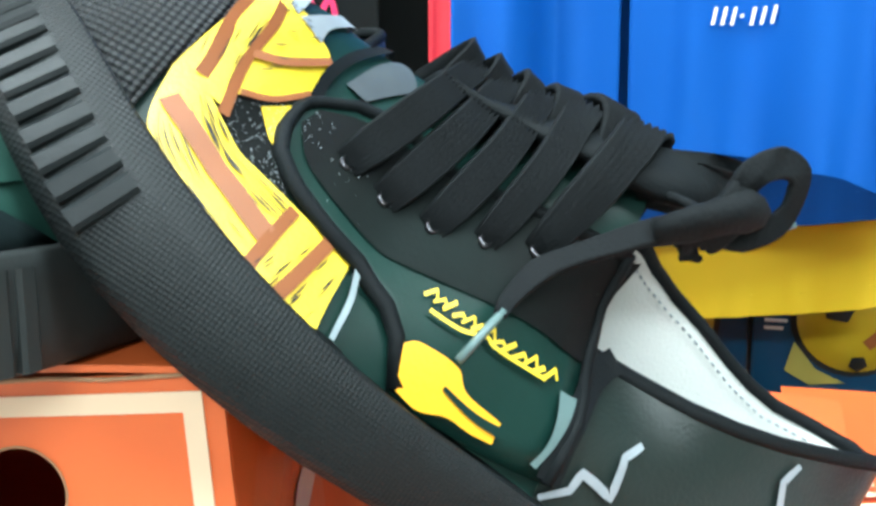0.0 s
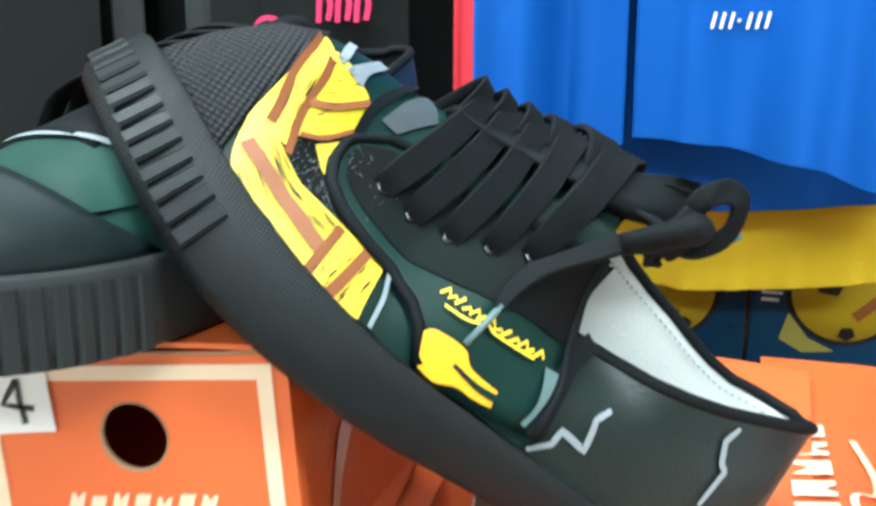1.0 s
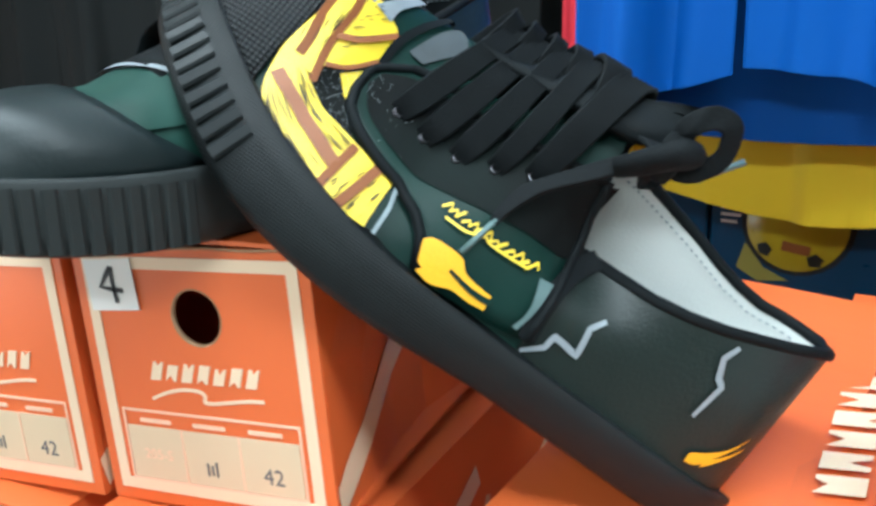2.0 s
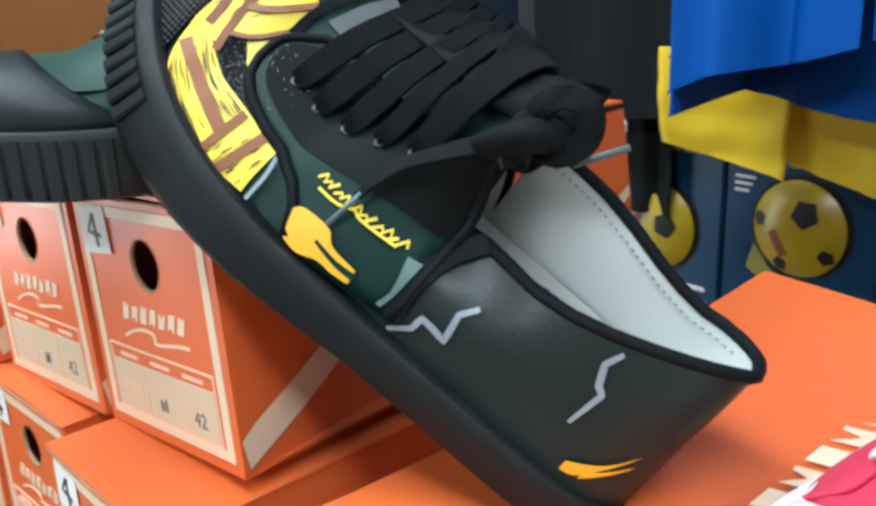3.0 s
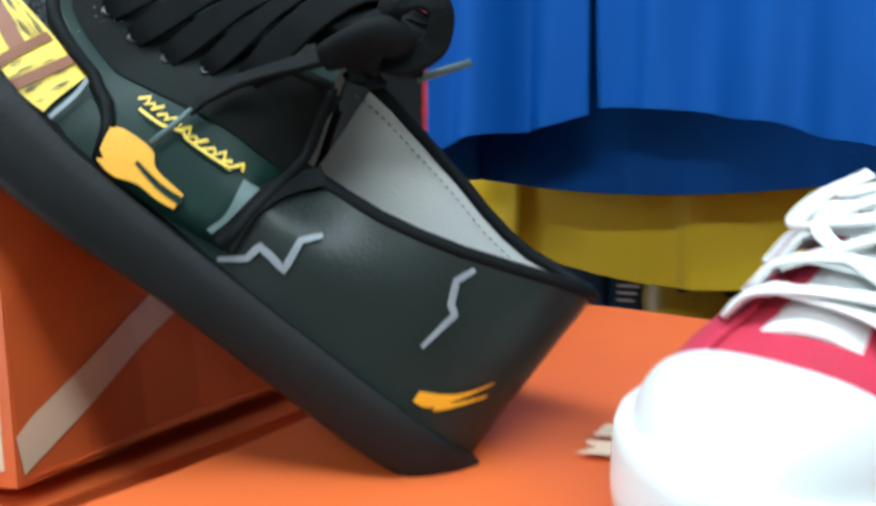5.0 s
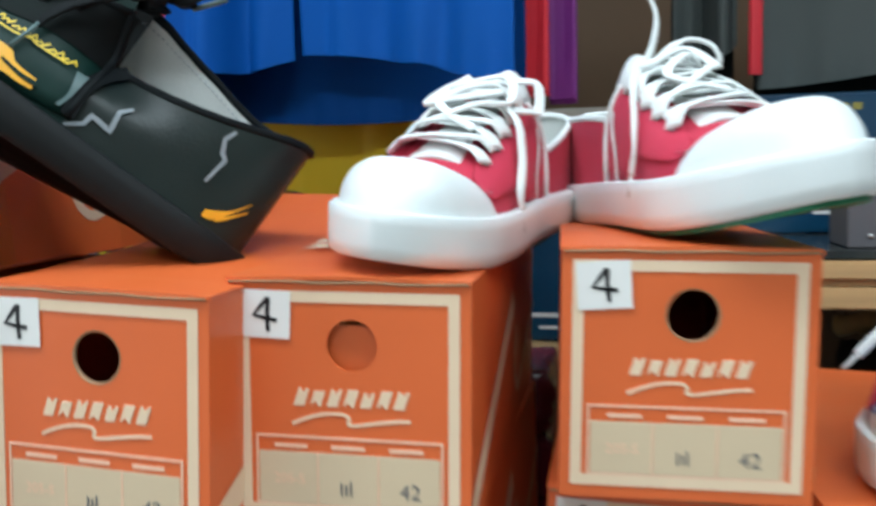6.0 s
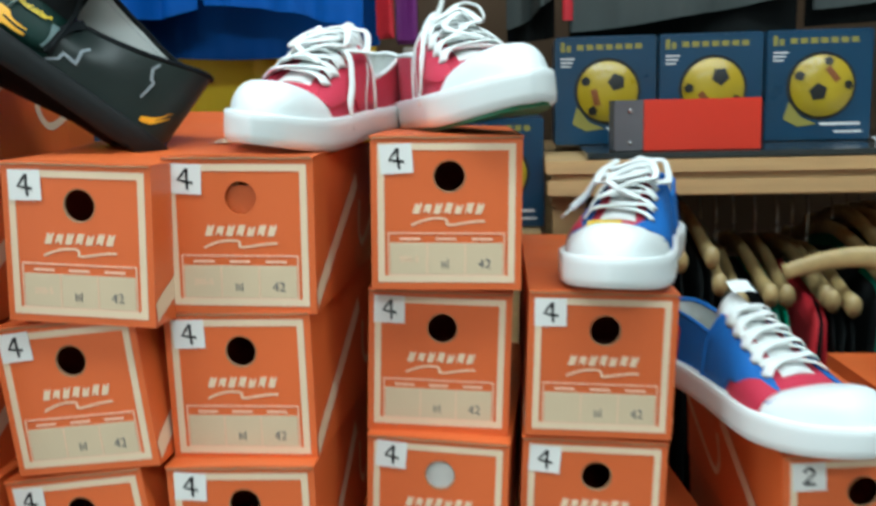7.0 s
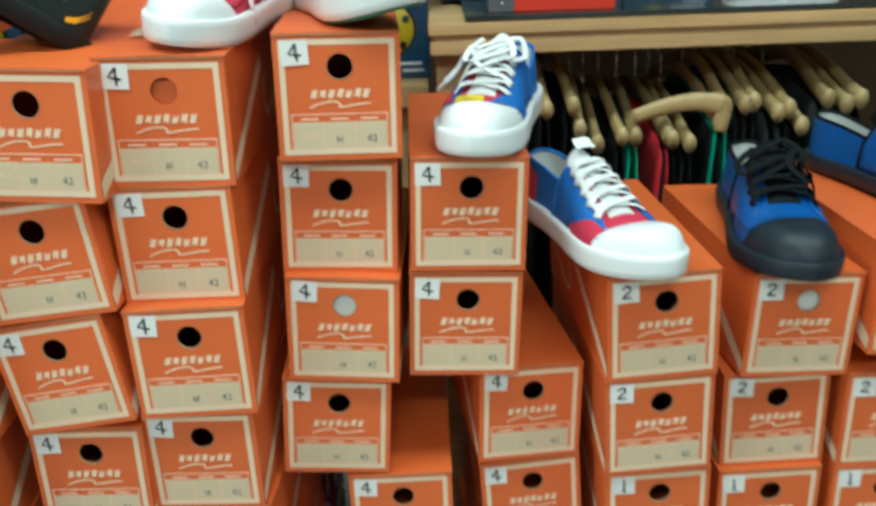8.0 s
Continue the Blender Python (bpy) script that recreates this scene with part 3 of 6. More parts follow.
for key, rows in COLUMNS.items():
    for i, (x, y, z, yaw, roll, num, lid, hole) in enumerate(rows):
        label = BOXLABEL
        if i == 0 and lid in ("lid_up", "lid_high"):
            label = "orange card shoe box with its top flap slightly raised"
        elif key == "hb" and i == 0:
            label = "orange card shoe box with a creased side"
        elif abs(roll) > 5:
            label = "orange card shoe box leaning over in its stack"
        shoe_box(box_pose(x, y, z, yaw, roll), num, "creased" if (key == "hb" and i == 0) else "body", lid, 2 if z > 1.0 else 1, label, hole)
    x, y, z, yaw, roll = rows[-1][:5]
    low = z - BH / 2 - 0.003
    n = max(1, round((low - FLOOR) / 0.134))
    step = (low - FLOOR) / n
    for k in range(n):
        m = box_pose(x + random.uniform(-0.008, 0.008), y + random.uniform(0.0, 0.02), FLOOR + step * k + BH / 2, yaw + random.uniform(-2, 2), 0)
        b = shoe_box(m, "4" if x < 0.3 else "1", detail=0)
        b.scale.z = (step - 0.0005) / BH
        b.location.z = FLOOR + step * k


# ---------------- shoes ----------------
SL = 0.308  # length of the upper
ZS = 0.020  # height of the sole's top
XT = 0.114  # where the throat opens
FORM = [1.0]  # 1: slack and tented, 0: full and boxy
WORN = [False]  # the slouched shoe on the two boxes has a shape of its own
PUFF = [1.0, 1.0]  # crown height and toe height of the shoe in hand


def table(pts):
    xs, ys = [p[0] for p in pts], [p[1] for p in pts]
    return lambda x: float(np.interp(x, xs, ys))


HALF_NEW = table([(0, 0), (0.0008, 0.009), (0.003, 0.0170), (0.008, 0.0235), (0.016, 0.0285), (0.032, 0.0320), (0.06, 0.034), (0.10, 0.0345), (0.14, 0.038), (0.18, 0.044), (0.21, 0.0475), (0.235, 0.0470), (0.255, 0.0440), (0.275, 0.0375), (0.290, 0.029), (0.300, 0.0195), (0.306, 0.0095), (0.308, 0)])
HALF_WORN = table([(0, 0), (0.0008, 0.008), (0.003, 0.0150), (0.008, 0.0205), (0.016, 0.0255), (0.032, 0.0290), (0.06, 0.031), (0.10, 0.0335), (0.14, 0.0405), (0.18, 0.0455), (0.21, 0.0480), (0.235, 0.0470), (0.255, 0.0440), (0.275, 0.0375), (0.290, 0.029), (0.300, 0.0195), (0.306, 0.0095), (0.308, 0)])


def HALF(x):
    return HALF_WORN(x) if WORN[0] else HALF_NEW(x)


CROWN0 = table([(0, 0.135), (0.10, 0.122), (0.118, 0.100), (0.14, 0.096), (0.17, 0.090), (0.20, 0.081), (0.22, 0.074), (0.24, 0.064), (0.255, 0.060), (0.270, 0.056), (0.285, 0.049), (0.297, 0.037), (0.304, 0.022), (0.308, 0.005)])
NEAR = table([(0, 0.072), (0.012, 0.0690), (0.028, 0.0644), (0.046, 0.0585), (0.061, 0.0535), (0.079, 0.049), (0.096, 0.0443), (0.114, 0.0422)])
FAR = table([(0, 0.070), (0.012, 0.0695), (0.028, 0.068), (0.060, 0.066), (0.085, 0.062), (0.114, 0.057)])


NEAR_WORN = table([(0, 0.0735), (0.006, 0.0725), (0.016, 0.0690), (0.028, 0.0640), (0.042, 0.0585), (0.055, 0.0535), (0.074, 0.0485), (0.086, 0.0465), (0.114, 0.0450)])
FAR_WORN = table([(0, 0.0750), (0.012, 0.0745), (0.028, 0.0720), (0.045, 0.0740), (0.063, 0.0785), (0.080, 0.0820), (0.090, 0.0840), (0.114, 0.0880)])


def COLLAR(x, sign=1):
    if WORN[0]:
        return NEAR_WORN(x) if sign > 0 else FAR_WORN(x)
    return (NEAR(x) if sign > 0 else FAR(x)) * (0.80 if FORM[0] == 0 else 1.0)


MIDDLE_NEW = table([(0, 0), (0.08, 0.0), (0.15, -0.004), (0.22, -0.006), (0.28, 0.0), (0.308, 0.004)])
MIDDLE_WORN = table([(0, 0.0135), (0.03, 0.0125), (0.06, 0.0105), (0.10, 0.0085), (0.14, 0.0030), (0.17, 0.0005), (0.20, -0.0030), (0.23, -0.0060), (0.26, -0.0100), (0.28, -0.0125), (0.308, -0.0150)])


def MIDDLE(x):
    return MIDDLE_WORN(x) if WORN[0] else MIDDLE_NEW(x)


STATIONS = [0, 0.0012, 0.004, 0.009, 0.016, 0.025, 0.037, 0.05, 0.065, 0.08, 0.094, 0.105, XT]
SIDE0 = table([(0, 0.723), (0.11, 0.723), (0.19, 1.15), (0.24, 1.08), (0.275, 0.86), (0.308, 0.75)])  # how square the sides stand
ROOF0 = table([(0, 0.897), (0.11, 0.897), (0.19, 1.42), (0.24, 1.34), (0.285, 0.95), (0.308, 0.85)])  # how full the top is
SWELL = table([(0, 1), (0.11, 1), (0.19, 1.073), (0.24, 1.07), (0.29, 1.0), (0.308, 1.0)])
LEAN = table([(0, 0.157), (0.11, 0.157), (0.19, 0), (0.308, 0)])  # how far the walls lean in
FRONT = [XT, 0.13, 0.142, 0.155, 0.168, 0.18, 0.192, 0.204, 0.216, 0.228, 0.239, 0.249, 0.258, 0.267, 0.276, 0.284, 0.291, 0.297, 0.302, 0.3055, 0.3075, 0.308]


SIDE_WORN = table([(0, 0.723), (0.115, 0.723), (0.16, 1.40), (0.19, 1.90), (0.245, 1.80), (0.275, 0.98), (0.308, 0.75)])
ROOF_WORN = table([(0, 0.897), (0.115, 0.897), (0.16, 1.42), (0.19, 1.80), (0.24, 1.75), (0.285, 1.0), (0.308, 0.85)])


def SIDE(x):
    if WORN[0]:
        return SIDE_WORN(x)
    return 0.70 + (SIDE0(x) - 0.70) * FORM[0]


def ROOF(x):
    if WORN[0]:
        return ROOF_WORN(x)
    return 0.78 + (ROOF0(x) - 0.78) * FORM[0]


CROWN_WORN = table([(0, 0.135), (0.10, 0.122), (0.118, 0.103), (0.14, 0.100), (0.17, 0.096), (0.20, 0.091), (0.22, 0.088), (0.24, 0.083), (0.255, 0.080), (0.270, 0.076), (0.285, 0.066), (0.297, 0.050), (0.304, 0.030), (0.308, 0.006)])


def CROWN(x):
    if WORN[0]:
        return CROWN_WORN(x)
    k = min(1.0, max(0.0, (x - 0.12) / 0.12))
    toe = PUFF[1] + (0.68 - PUFF[1]) * (1 - FORM[0]) * min(1.0, max(0.0, (x - 0.235) / 0.05))
    return SWELL(x) * CROWN0(x) * (PUFF[0] + (toe - PUFF[0]) * k)


def skin(x, v, off=0.0):
    """A point of the upper: v -1 (right base) .. 0 (crown) .. 1 (left base); off lifts it from the surface."""
    a = v * math.pi / 2
    b, h = HALF(x), CROWN(x)
    s, c = math.sin(a), max(0.0, math.cos(a))
    y = math.copysign(abs(s) ** SIDE(x), s) * b
    z = c ** ROOF(x) * h
    y *= 1 - LEAN(x) * min(1, z / 0.07)
    n = Vector((0.0, s * 1.0, c * 1.0))
    if n.length > 0:
        n.normalize()
    return Vector((x, MIDDLE(x) + y, ZS + z)) + n * off


def edge_v(x, height):
    """The v at which the wall reaches this height above the sole."""
    f = min(1.0, max(0.0, height / CROWN(x)))
    return math.acos(f ** (1 / ROOF(x))) / (math.pi / 2)


def throat(v):
    """Where the throat's edge runs at this v."""
    return XT + (0.014 * (1 - (abs(v) / 0.74) ** 2) if abs(v) < 0.74 else 0.0)


def shell(bm, rows, o0, o1):
    """A closed sheet over the upper between two offsets; rows hold (x, v)."""
    a = grid(bm, [[skin(x, v, o0) for x, v in r] for r in rows])
    b = grid(bm, [[skin(x, v, o1) for x, v in r] for r in rows])
    loop = lambda g: g[0] + [r[-1] for r in g[1:-1]] + g[-1][::-1] + [r[0] for r in g[-2:0:-1]]
    p, q = loop(a), loop(b)
    for i in range(len(p)):
        k = (i + 1) % len(p)
        bm.faces.new((p[i], p[k], q[k], q[i]))
    return bm


def wall_rows(sign, off=0.0, n=9):
    rows = []
    for x in STATIONS:
        vc = edge_v(x, COLLAR(x, sign))
        rows.append([skin(x, sign * (1 + (vc - 1) * k / n), off) for k in range(n + 1)])
    return rows


def sole_bm(deep=0.0, spread=0.0065, top=None):
    """A cup sole: rings from the tread up to the foxing's lip."""
    top = ZS + 0.004 if top is None else top
    n = 64
    ring = []
    for i in range(n):
        a = 2 * math.pi * i / n
        ring.append(a)
    xs = [0.5 * SL - 0.5 * SL * math.copysign(abs(math.cos(a)) ** 0.9, math.cos(a)) for a in ring]
    bm = bmesh.new()
    levels = ((0.0, -0.004), (0.0025, 0.0), (0.010, 0.001), (top - 0.008, 0.0014), (top - 0.0012, 0.0014), (top, 0.0), (top - 0.0005, -0.006))
    rows = []
    for z, o in levels:
        r = []
        for a, x in zip(ring, xs):
            s = 1 if math.sin(a) >= 0 else -1
            b = HALF(x)
            nx = -math.cos(a)
            y = s * b
            px = x + (spread + o) * nx * min(1, abs(nx) ** 2)
            py = MIDDLE(x) + y + s * (spread + o) * (1 - abs(nx) ** 6)
            lift = 0.010 * max(0, (x - 0.21) / 0.098) ** 2
            heel = 0.007 * max(0, 1 - x / 0.045) ** 2
            lift -= deep * max(0.0, 1 - z / (top - 0.004)) * min(1.0, max(0.0, (x - 0.12) / 0.12))
            r.append((px, py, z + lift * (1 - z / top * 0.35) + heel * max(0, 1 - z / 0.012)))
        rows.append(r)
    vs = grid(bm, rows, close=True)
    bm.faces.new(vs[0][::-1])
    bm.faces.new(vs[-1])
    return bm


def rib_bm(count=30, deep=0.0, short=0.003):
    """Upright ribs round the toe of the sole."""
    bm = bmesh.new()
    path = []
    for i in range(400):
        a = math.pi / 2 - 0.35 + (math.pi + 0.70) * i / 399
        x = 0.5 * SL - 0.5 * SL * math.copysign(abs(math.cos(a)) ** 0.9, math.cos(a))
        s = 1 if math.sin(a) >= 0 else -1
        nx = -math.cos(a)
        path.append(Vector((x + 0.0072 * nx * abs(nx) ** 2, MIDDLE(x) + s * HALF(x) + s * 0.0072 * (1 - abs(nx) ** 6), 0)))
    run = [0.0]
    for p, q in zip(path, path[1:]):
        run.append(run[-1] + (q - p).length)
    mid = run[-1] / 2
    for i in range(count):
        w = mid + (i + 0.5 - count / 2) * 0.0074
        k = min(range(len(run)), key=lambda j: abs(run[j] - w))
        k = min(max(k, 2), len(path) - 3)
        p, t = path[k], (path[k + 2] - path[k - 2]).normalized()
        d = Vector((t.y, -t.x, 0))
        if d.dot(p - Vector((0.2, 0, 0))) < 0:
            d = -d
        lift = 0.010 * max(0, (p.x - 0.21) / 0.098) ** 2
        t = t * 0.0031
        c = [p + t - d * 0.002, p + t * 0.95 + d * 0.0009, p + t * 0.6 + d * 0.0018, p - t * 0.6 + d * 0.0018, p - t * 0.95 + d * 0.0009, p - t - d * 0.002]
        grid(bm, [[q + Vector((0, 0, 0.002 + lift - deep)) for q in c], [q + Vector((0, 0, ZS - short + lift * 0.7)) for q in c]], close=True)
    return bm


def patch(bm, x0, x1, v0, v1, off, nx=8, nv=6, t=0.001):
    """A rectangle on the upper between two stations; v0, v1 may be functions of x."""
    f0 = v0 if callable(v0) else (lambda x: v0)
    f1 = v1 if callable(v1) else (lambda x: v1)
    rows = []
    for i in range(nx + 1):
        x = x0 + (x1 - x0) * i / nx
        rows.append([skin(x, f0(x) + (f1(x) - f0(x)) * k / nv, off) for k in range(nv + 1)])
    return grid(bm, rows)


def strip(bm, left, right, off=0.0012, n=14, cross=3):
    """A painted strip between two lines given as (x, v) points."""
    l = spline([(a, b, 0) for a, b in left], n) if len(left) > 2 else [Vector((left[0][0] + (left[1][0] - left[0][0]) * i / (n - 1), left[0][1] + (left[1][1] - left[0][1]) * i / (n - 1), 0)) for i in range(n)]
    r = spline([(a, b, 0) for a, b in right], n) if len(right) > 2 else [Vector((right[0][0] + (right[1][0] - right[0][0]) * i / (n - 1), right[0][1] + (right[1][1] - right[0][1]) * i / (n - 1), 0)) for i in range(n)]
    rows = []
    for a, b in zip(l, r):
        rows.append([skin(a.x + (b.x - a.x) * k / cross, a.y + (b.y - a.y) * k / cross, off) for k in range(cross + 1)])
    grid(bm, rows)
    return bm


def brush(bm, pts, w, off=0.0012, n=24, taper=None):
    """A brush line of width w (metres) through (x, v) points."""
    c = spline([(a, b, 0) for a, b in pts], n) if len(pts) > 2 else [Vector((pts[0][0] + (pts[1][0] - pts[0][0]) * i / (n - 1), pts[0][1] + (pts[1][1] - pts[0][1]) * i / (n - 1), 0)) for i in range(n)]
    p = [skin(q.x, q.y, off) for q in c]
    rows = []
    for i, q in enumerate(p):
        d = (p[min(i + 1, n - 1)] - p[max(i - 1, 0)]).normalized()
        up = skin(c[i].x, c[i].y, off + 0.002) - q
        s = d.cross(up).normalized() * w / 2 * (taper(i / (n - 1)) if taper else 1)
        rows.append([q - s, q + s])
    grid(bm, rows)
    return bm


EYE_V = 0.60


def lace_row(bm, x0, v0, x1, v1, w, lift, flat=0.22):
    """One flat lace over the tongue from eyelet to eyelet."""
    n = 16
    pts, ups = [], []
    for k in range(n + 1):
        f = k / n
        x, v = x0 + (x1 - x0) * f, v0 + (v1 - v0) * f
        h = 0.0034 + lift * min(1, math.sin(math.pi * f) * 1.7)
        pts.append(skin(x, v, h))
        ups.append(skin(x, v, h + 0.01) - pts[-1])
    tube(bm, pts, w, 10, flat, up=lambda i: ups[i])
    return bm


def ribbed_lace(bm, x0, v0, x1, v1, w, lift):
    """A flat woven lace with ribs along it, high where it starts and tucked down where it ends."""
    n, ribs = 18, 7
    rows = []
    mid = [skin(x0 + (x1 - x0) * k / n, v0 + (v1 - v0) * k / n, 0.0026 + lift * min(1, math.sin(math.pi * k / n) * 1.8) * (1.25 - 0.5 * k / n)) for k in range(n + 1)]
    for k, p in enumerate(mid):
        f = k / n
        d = (mid[min(k + 1, n)] - mid[max(k - 1, 0)]).normalized()
        u = skin(x0 + (x1 - x0) * f, v0 + (v1 - v0) * f, 0.02) - skin(x0 + (x1 - x0) * f, v0 + (v1 - v0) * f, 0.0)
        s = d.cross(u).normalized()
        u = s.cross(d).normalized()
        half = w * (0.72 + 0.28 * math.sqrt(min(1, 8 * f, 8 * (1 - f))))
        top = [p + s * half * (2 * j / (2 * ribs) - 1) + u * (0.0019 if j % 2 else 0.0) * (0 if j in (0, 2 * ribs) else 1) for j in range(2 * ribs + 1)]
        rows.append(top + [p + s * half * q - u * 0.0009 for q in (0.9, -0.9)])
    vs = grid(bm, rows, close=True)
    bm.faces.new(vs[0][::-1])
    bm.faces.new(vs[-1])
    return bm


def ribbon(points, w, up, taper=None, n=36, ribs=5):
    """A flat woven lace along points, with ribs along both faces; up is the direction its face looks."""
    pts = spline(points, n)
    rows = []
    for i, p in enumerate(pts):
        d = (pts[min(i + 1, n - 1)] - pts[max(i - 1, 0)]).normalized()
        side = d.cross(Vector(up))
        side = side.normalized() if side.length > 1e-4 else Vector((0, 0, 1))
        face = side.cross(d).normalized()
        half = w * (taper(i / (n - 1)) if taper else 1)
        k = 2 * ribs
        top = [p + side * half * (2 * j / k - 1) + face * (0.0007 + (0.0006 if j % 2 else 0.0)) for j in range(k + 1)]
        rows.append(top + [p + side * half * (1 - 2 * j / k) - face * (0.0007 + (0.0006 if j % 2 else 0.0)) for j in range(k + 1)])
    bm = bmesh.new()
    vs = grid(bm, rows, close=True)
    bm.faces.new(vs[0][::-1])
    bm.faces.new(vs[-1])
    return bm


def lace_line(bm, pts, w=0.0042, flat=0.4, n=30):
    c = spline(pts, n)
    tube(bm, c, w, 8, flat, up=(0.3, 0.75, 0.55))
    return bm


def make_shoe(m, name, label, quarter, vamp, sole, cap, lace, tongue, binding, sole_label, under=None, ribs=False, group="display shoes", stitch=None, eyestay=None, cap_x=0.262, cap_sweep=0.028, cap_label="", lace_w=0.0062, bow=True, tab=1.0, puff=(1.0, 1.0), form=1.0, sole_h=0.020, lining=None, slack=1.0, worn=False, deep=0.0, lace_v=EYE_V, reach=1.0):
    PUFF[0], PUFF[1] = puff
    FORM[0] = form
    WORN[0] = worn
    global ZS
    ZS = sole_h
    s = thing(name, label, "shoe", group, m)
    so = part("sole", sole_bm(deep, top=ZS + (0.001 if ribs else 0.004)), sole, s, sole_label, True)
    if under is not None:
        bm = bmesh.new()
        pts = []
        for i in range(48):
            a = 2 * math.pi * i / 48
            x = 0.5 * SL - 0.5 * SL * math.cos(a) * 0.97
            sg = 1 if math.sin(a) >= 0 else -1
            pts.append((x, MIDDLE(x) + sg * (HALF(x) + 0.001) * 0.95, 0.010 * max(0, (x - 0.21) / 0.098) ** 2 - 0.003))
        a = [bm.verts.new(p) for p in pts]
        b = [bm.verts.new((p[0], p[1], p[2] + 0.004)) for p in pts]
        bm.faces.new(a)
        bm.faces.new(b[::-1])
        for i in range(48):
            bm.faces.new((a[i], a[(i + 1) % 48], b[(i + 1) % 48], b[i]))
        part("tread", bm, under, so)
    if ribs:
        part("toe_ribs", rib_bm(26 if worn else 30, 0.8 * deep, 0.0085 if worn else 0.003), BLACKRUB if worn else sole, so, "moulded rubber ribs round the toe")
    # upper: rear walls and front
    for sign in (1, -1):
        bm = bmesh.new()
        grid(bm, wall_rows(sign))
        part("quarter", bm, quarter, s, "", True)
    bm = bmesh.new()
    rows = [[skin(throat(v) + (SL - throat(v)) * (x - XT) / (SL - XT), v) for v in (-1 + k / 12 for k in range(25))] for x in FRONT]
    grid(bm, rows)
    part("vamp", bm, vamp, s, "", True)
    # white lining and insole
    bm = bmesh.new()
    for sign in (1, -1):
        grid(bm, wall_rows(sign, -0.0028))
    rows = [[skin(throat(v) + x, v, -0.003) for v in (-1 + k / 12 for k in range(25))] for x in (0, 0.012, 0.024, 0.04, 0.055)]
    grid(bm, rows)
    part("lining", bm, lining or LINING, s, "white cloth lining" if lining is None else "dark cloth lining", True)
    bm = bmesh.new()
    grid(bm, [[(x, MIDDLE(x) + HALF(x) * (0.74 if worn else 0.93) * k / 6, ZS + (0.036 if worn else 0.013) + 0.004 * (abs(k) / 6) ** 2) for k in range(-6, 7)] for x in STATIONS + FRONT[1:(3 if worn else 12)]])
    part("insole", bm, lining or LINING, s, "white insole" if lining is None else "dark insole", True)
    # eyestays over the vamp
    low = table([(0.1175, 0.990), (0.1669, 0.972), (0.1697, 0.902), (0.1772, 0.838), (0.1941, 0.812), (0.2147, 0.789), (0.2295, 0.754), (0.2373, 0.704), (0.2416, 0.658)])
    high = table([(0.1091, 0.524), (0.2084, 0.402), (0.2311, 0.458), (0.2396, 0.549), (0.2424, 0.640)])
    if lace_v < 0.5:  # canvas quarters reach up to the laces
        high = table([(0.1091, 0.34), (0.2084, 0.24), (0.2311, 0.34), (0.2396, 0.50), (0.2424, 0.640)])
    if worn:
        low = table([(0.1175, 0.975), (0.1600, 0.970), (0.1652, 0.938), (0.1697, 0.837), (0.1796, 0.760), (0.1934, 0.706), (0.2088, 0.700), (0.2235, 0.684), (0.2343, 0.651), (0.2400, 0.596), (0.2424, 0.540)])
        high = table([(0.1091, 0.524), (0.2084, 0.380), (0.2301, 0.427), (0.2396, 0.490), (0.2424, 0.530)])
    xs = [XT + 0.0005 + 0.1275 * (1 - (1 - i / 22) ** 1.6) for i in range(23)]
    drawn = lambda x: XT + (x - XT) * reach  # eyestays drawn back towards the throat
    for sign in (1, -1):
        rows = []
        for i, x in enumerate(xs):
            vs = [sign * (high(x) + (low(x) - high(x)) * k / 10) for k in range(11)]
            rows.append([(drawn(x) + (throat(v) - XT - 0.0004) * (1 - i / 22) ** 2, v) for v in vs])
        stay = part("eyestay", shell(bmesh.new(), rows, 0.0022, 0.0004), eyestay or quarter, s, "", True)
        bm = bmesh.new()
        rim = [skin(*r[0], 0.0022) for r in rows] + [skin(*r[-1], 0.0022) for r in reversed(rows) if r[-1][0] > 0.164]
        tube(bm, rim, 0.0025 if worn else 0.0016, 6)
        if lace_v < 0.5:  # plain cut edge on canvas
            bm.free()
        else:
            part("edge_binding", bm, binding, stay, "", True)
        bm = bmesh.new()
        tube(bm, [skin(*p, 0.0024) for p in rows[0]], 0.0022, 6)
        part("edge_binding", bm, binding, stay, "", True)
    # tongue rising out of the throat
    bm = bmesh.new()
    rows = []
    for i in range(12):
        f = i / 11
        x = 0.220 - f * 0.114
        base = skin(max(x, XT + 0.006), 0, 0).z + (0.003 + 0.003 * min(1.0, 3 * f) if worn else 0.003) + (max(0, f - 0.8) * 0.05 * tab)
        w = 0.022 + 0.004 * f - 0.008 * max(0.0, f - 0.8) * 5
        rows.append([Vector((x, MIDDLE(x) + w * k / 4, base - (0.006 + 0.014 * f) * (abs(k) / 4) ** 2)) for k in range(-4, 5)])
    grid(bm, rows)
    thicken(bm, 0.0035)
    part("tongue", bm, tongue, s, "", True)
    # binding round the collar
    bm = bmesh.new()
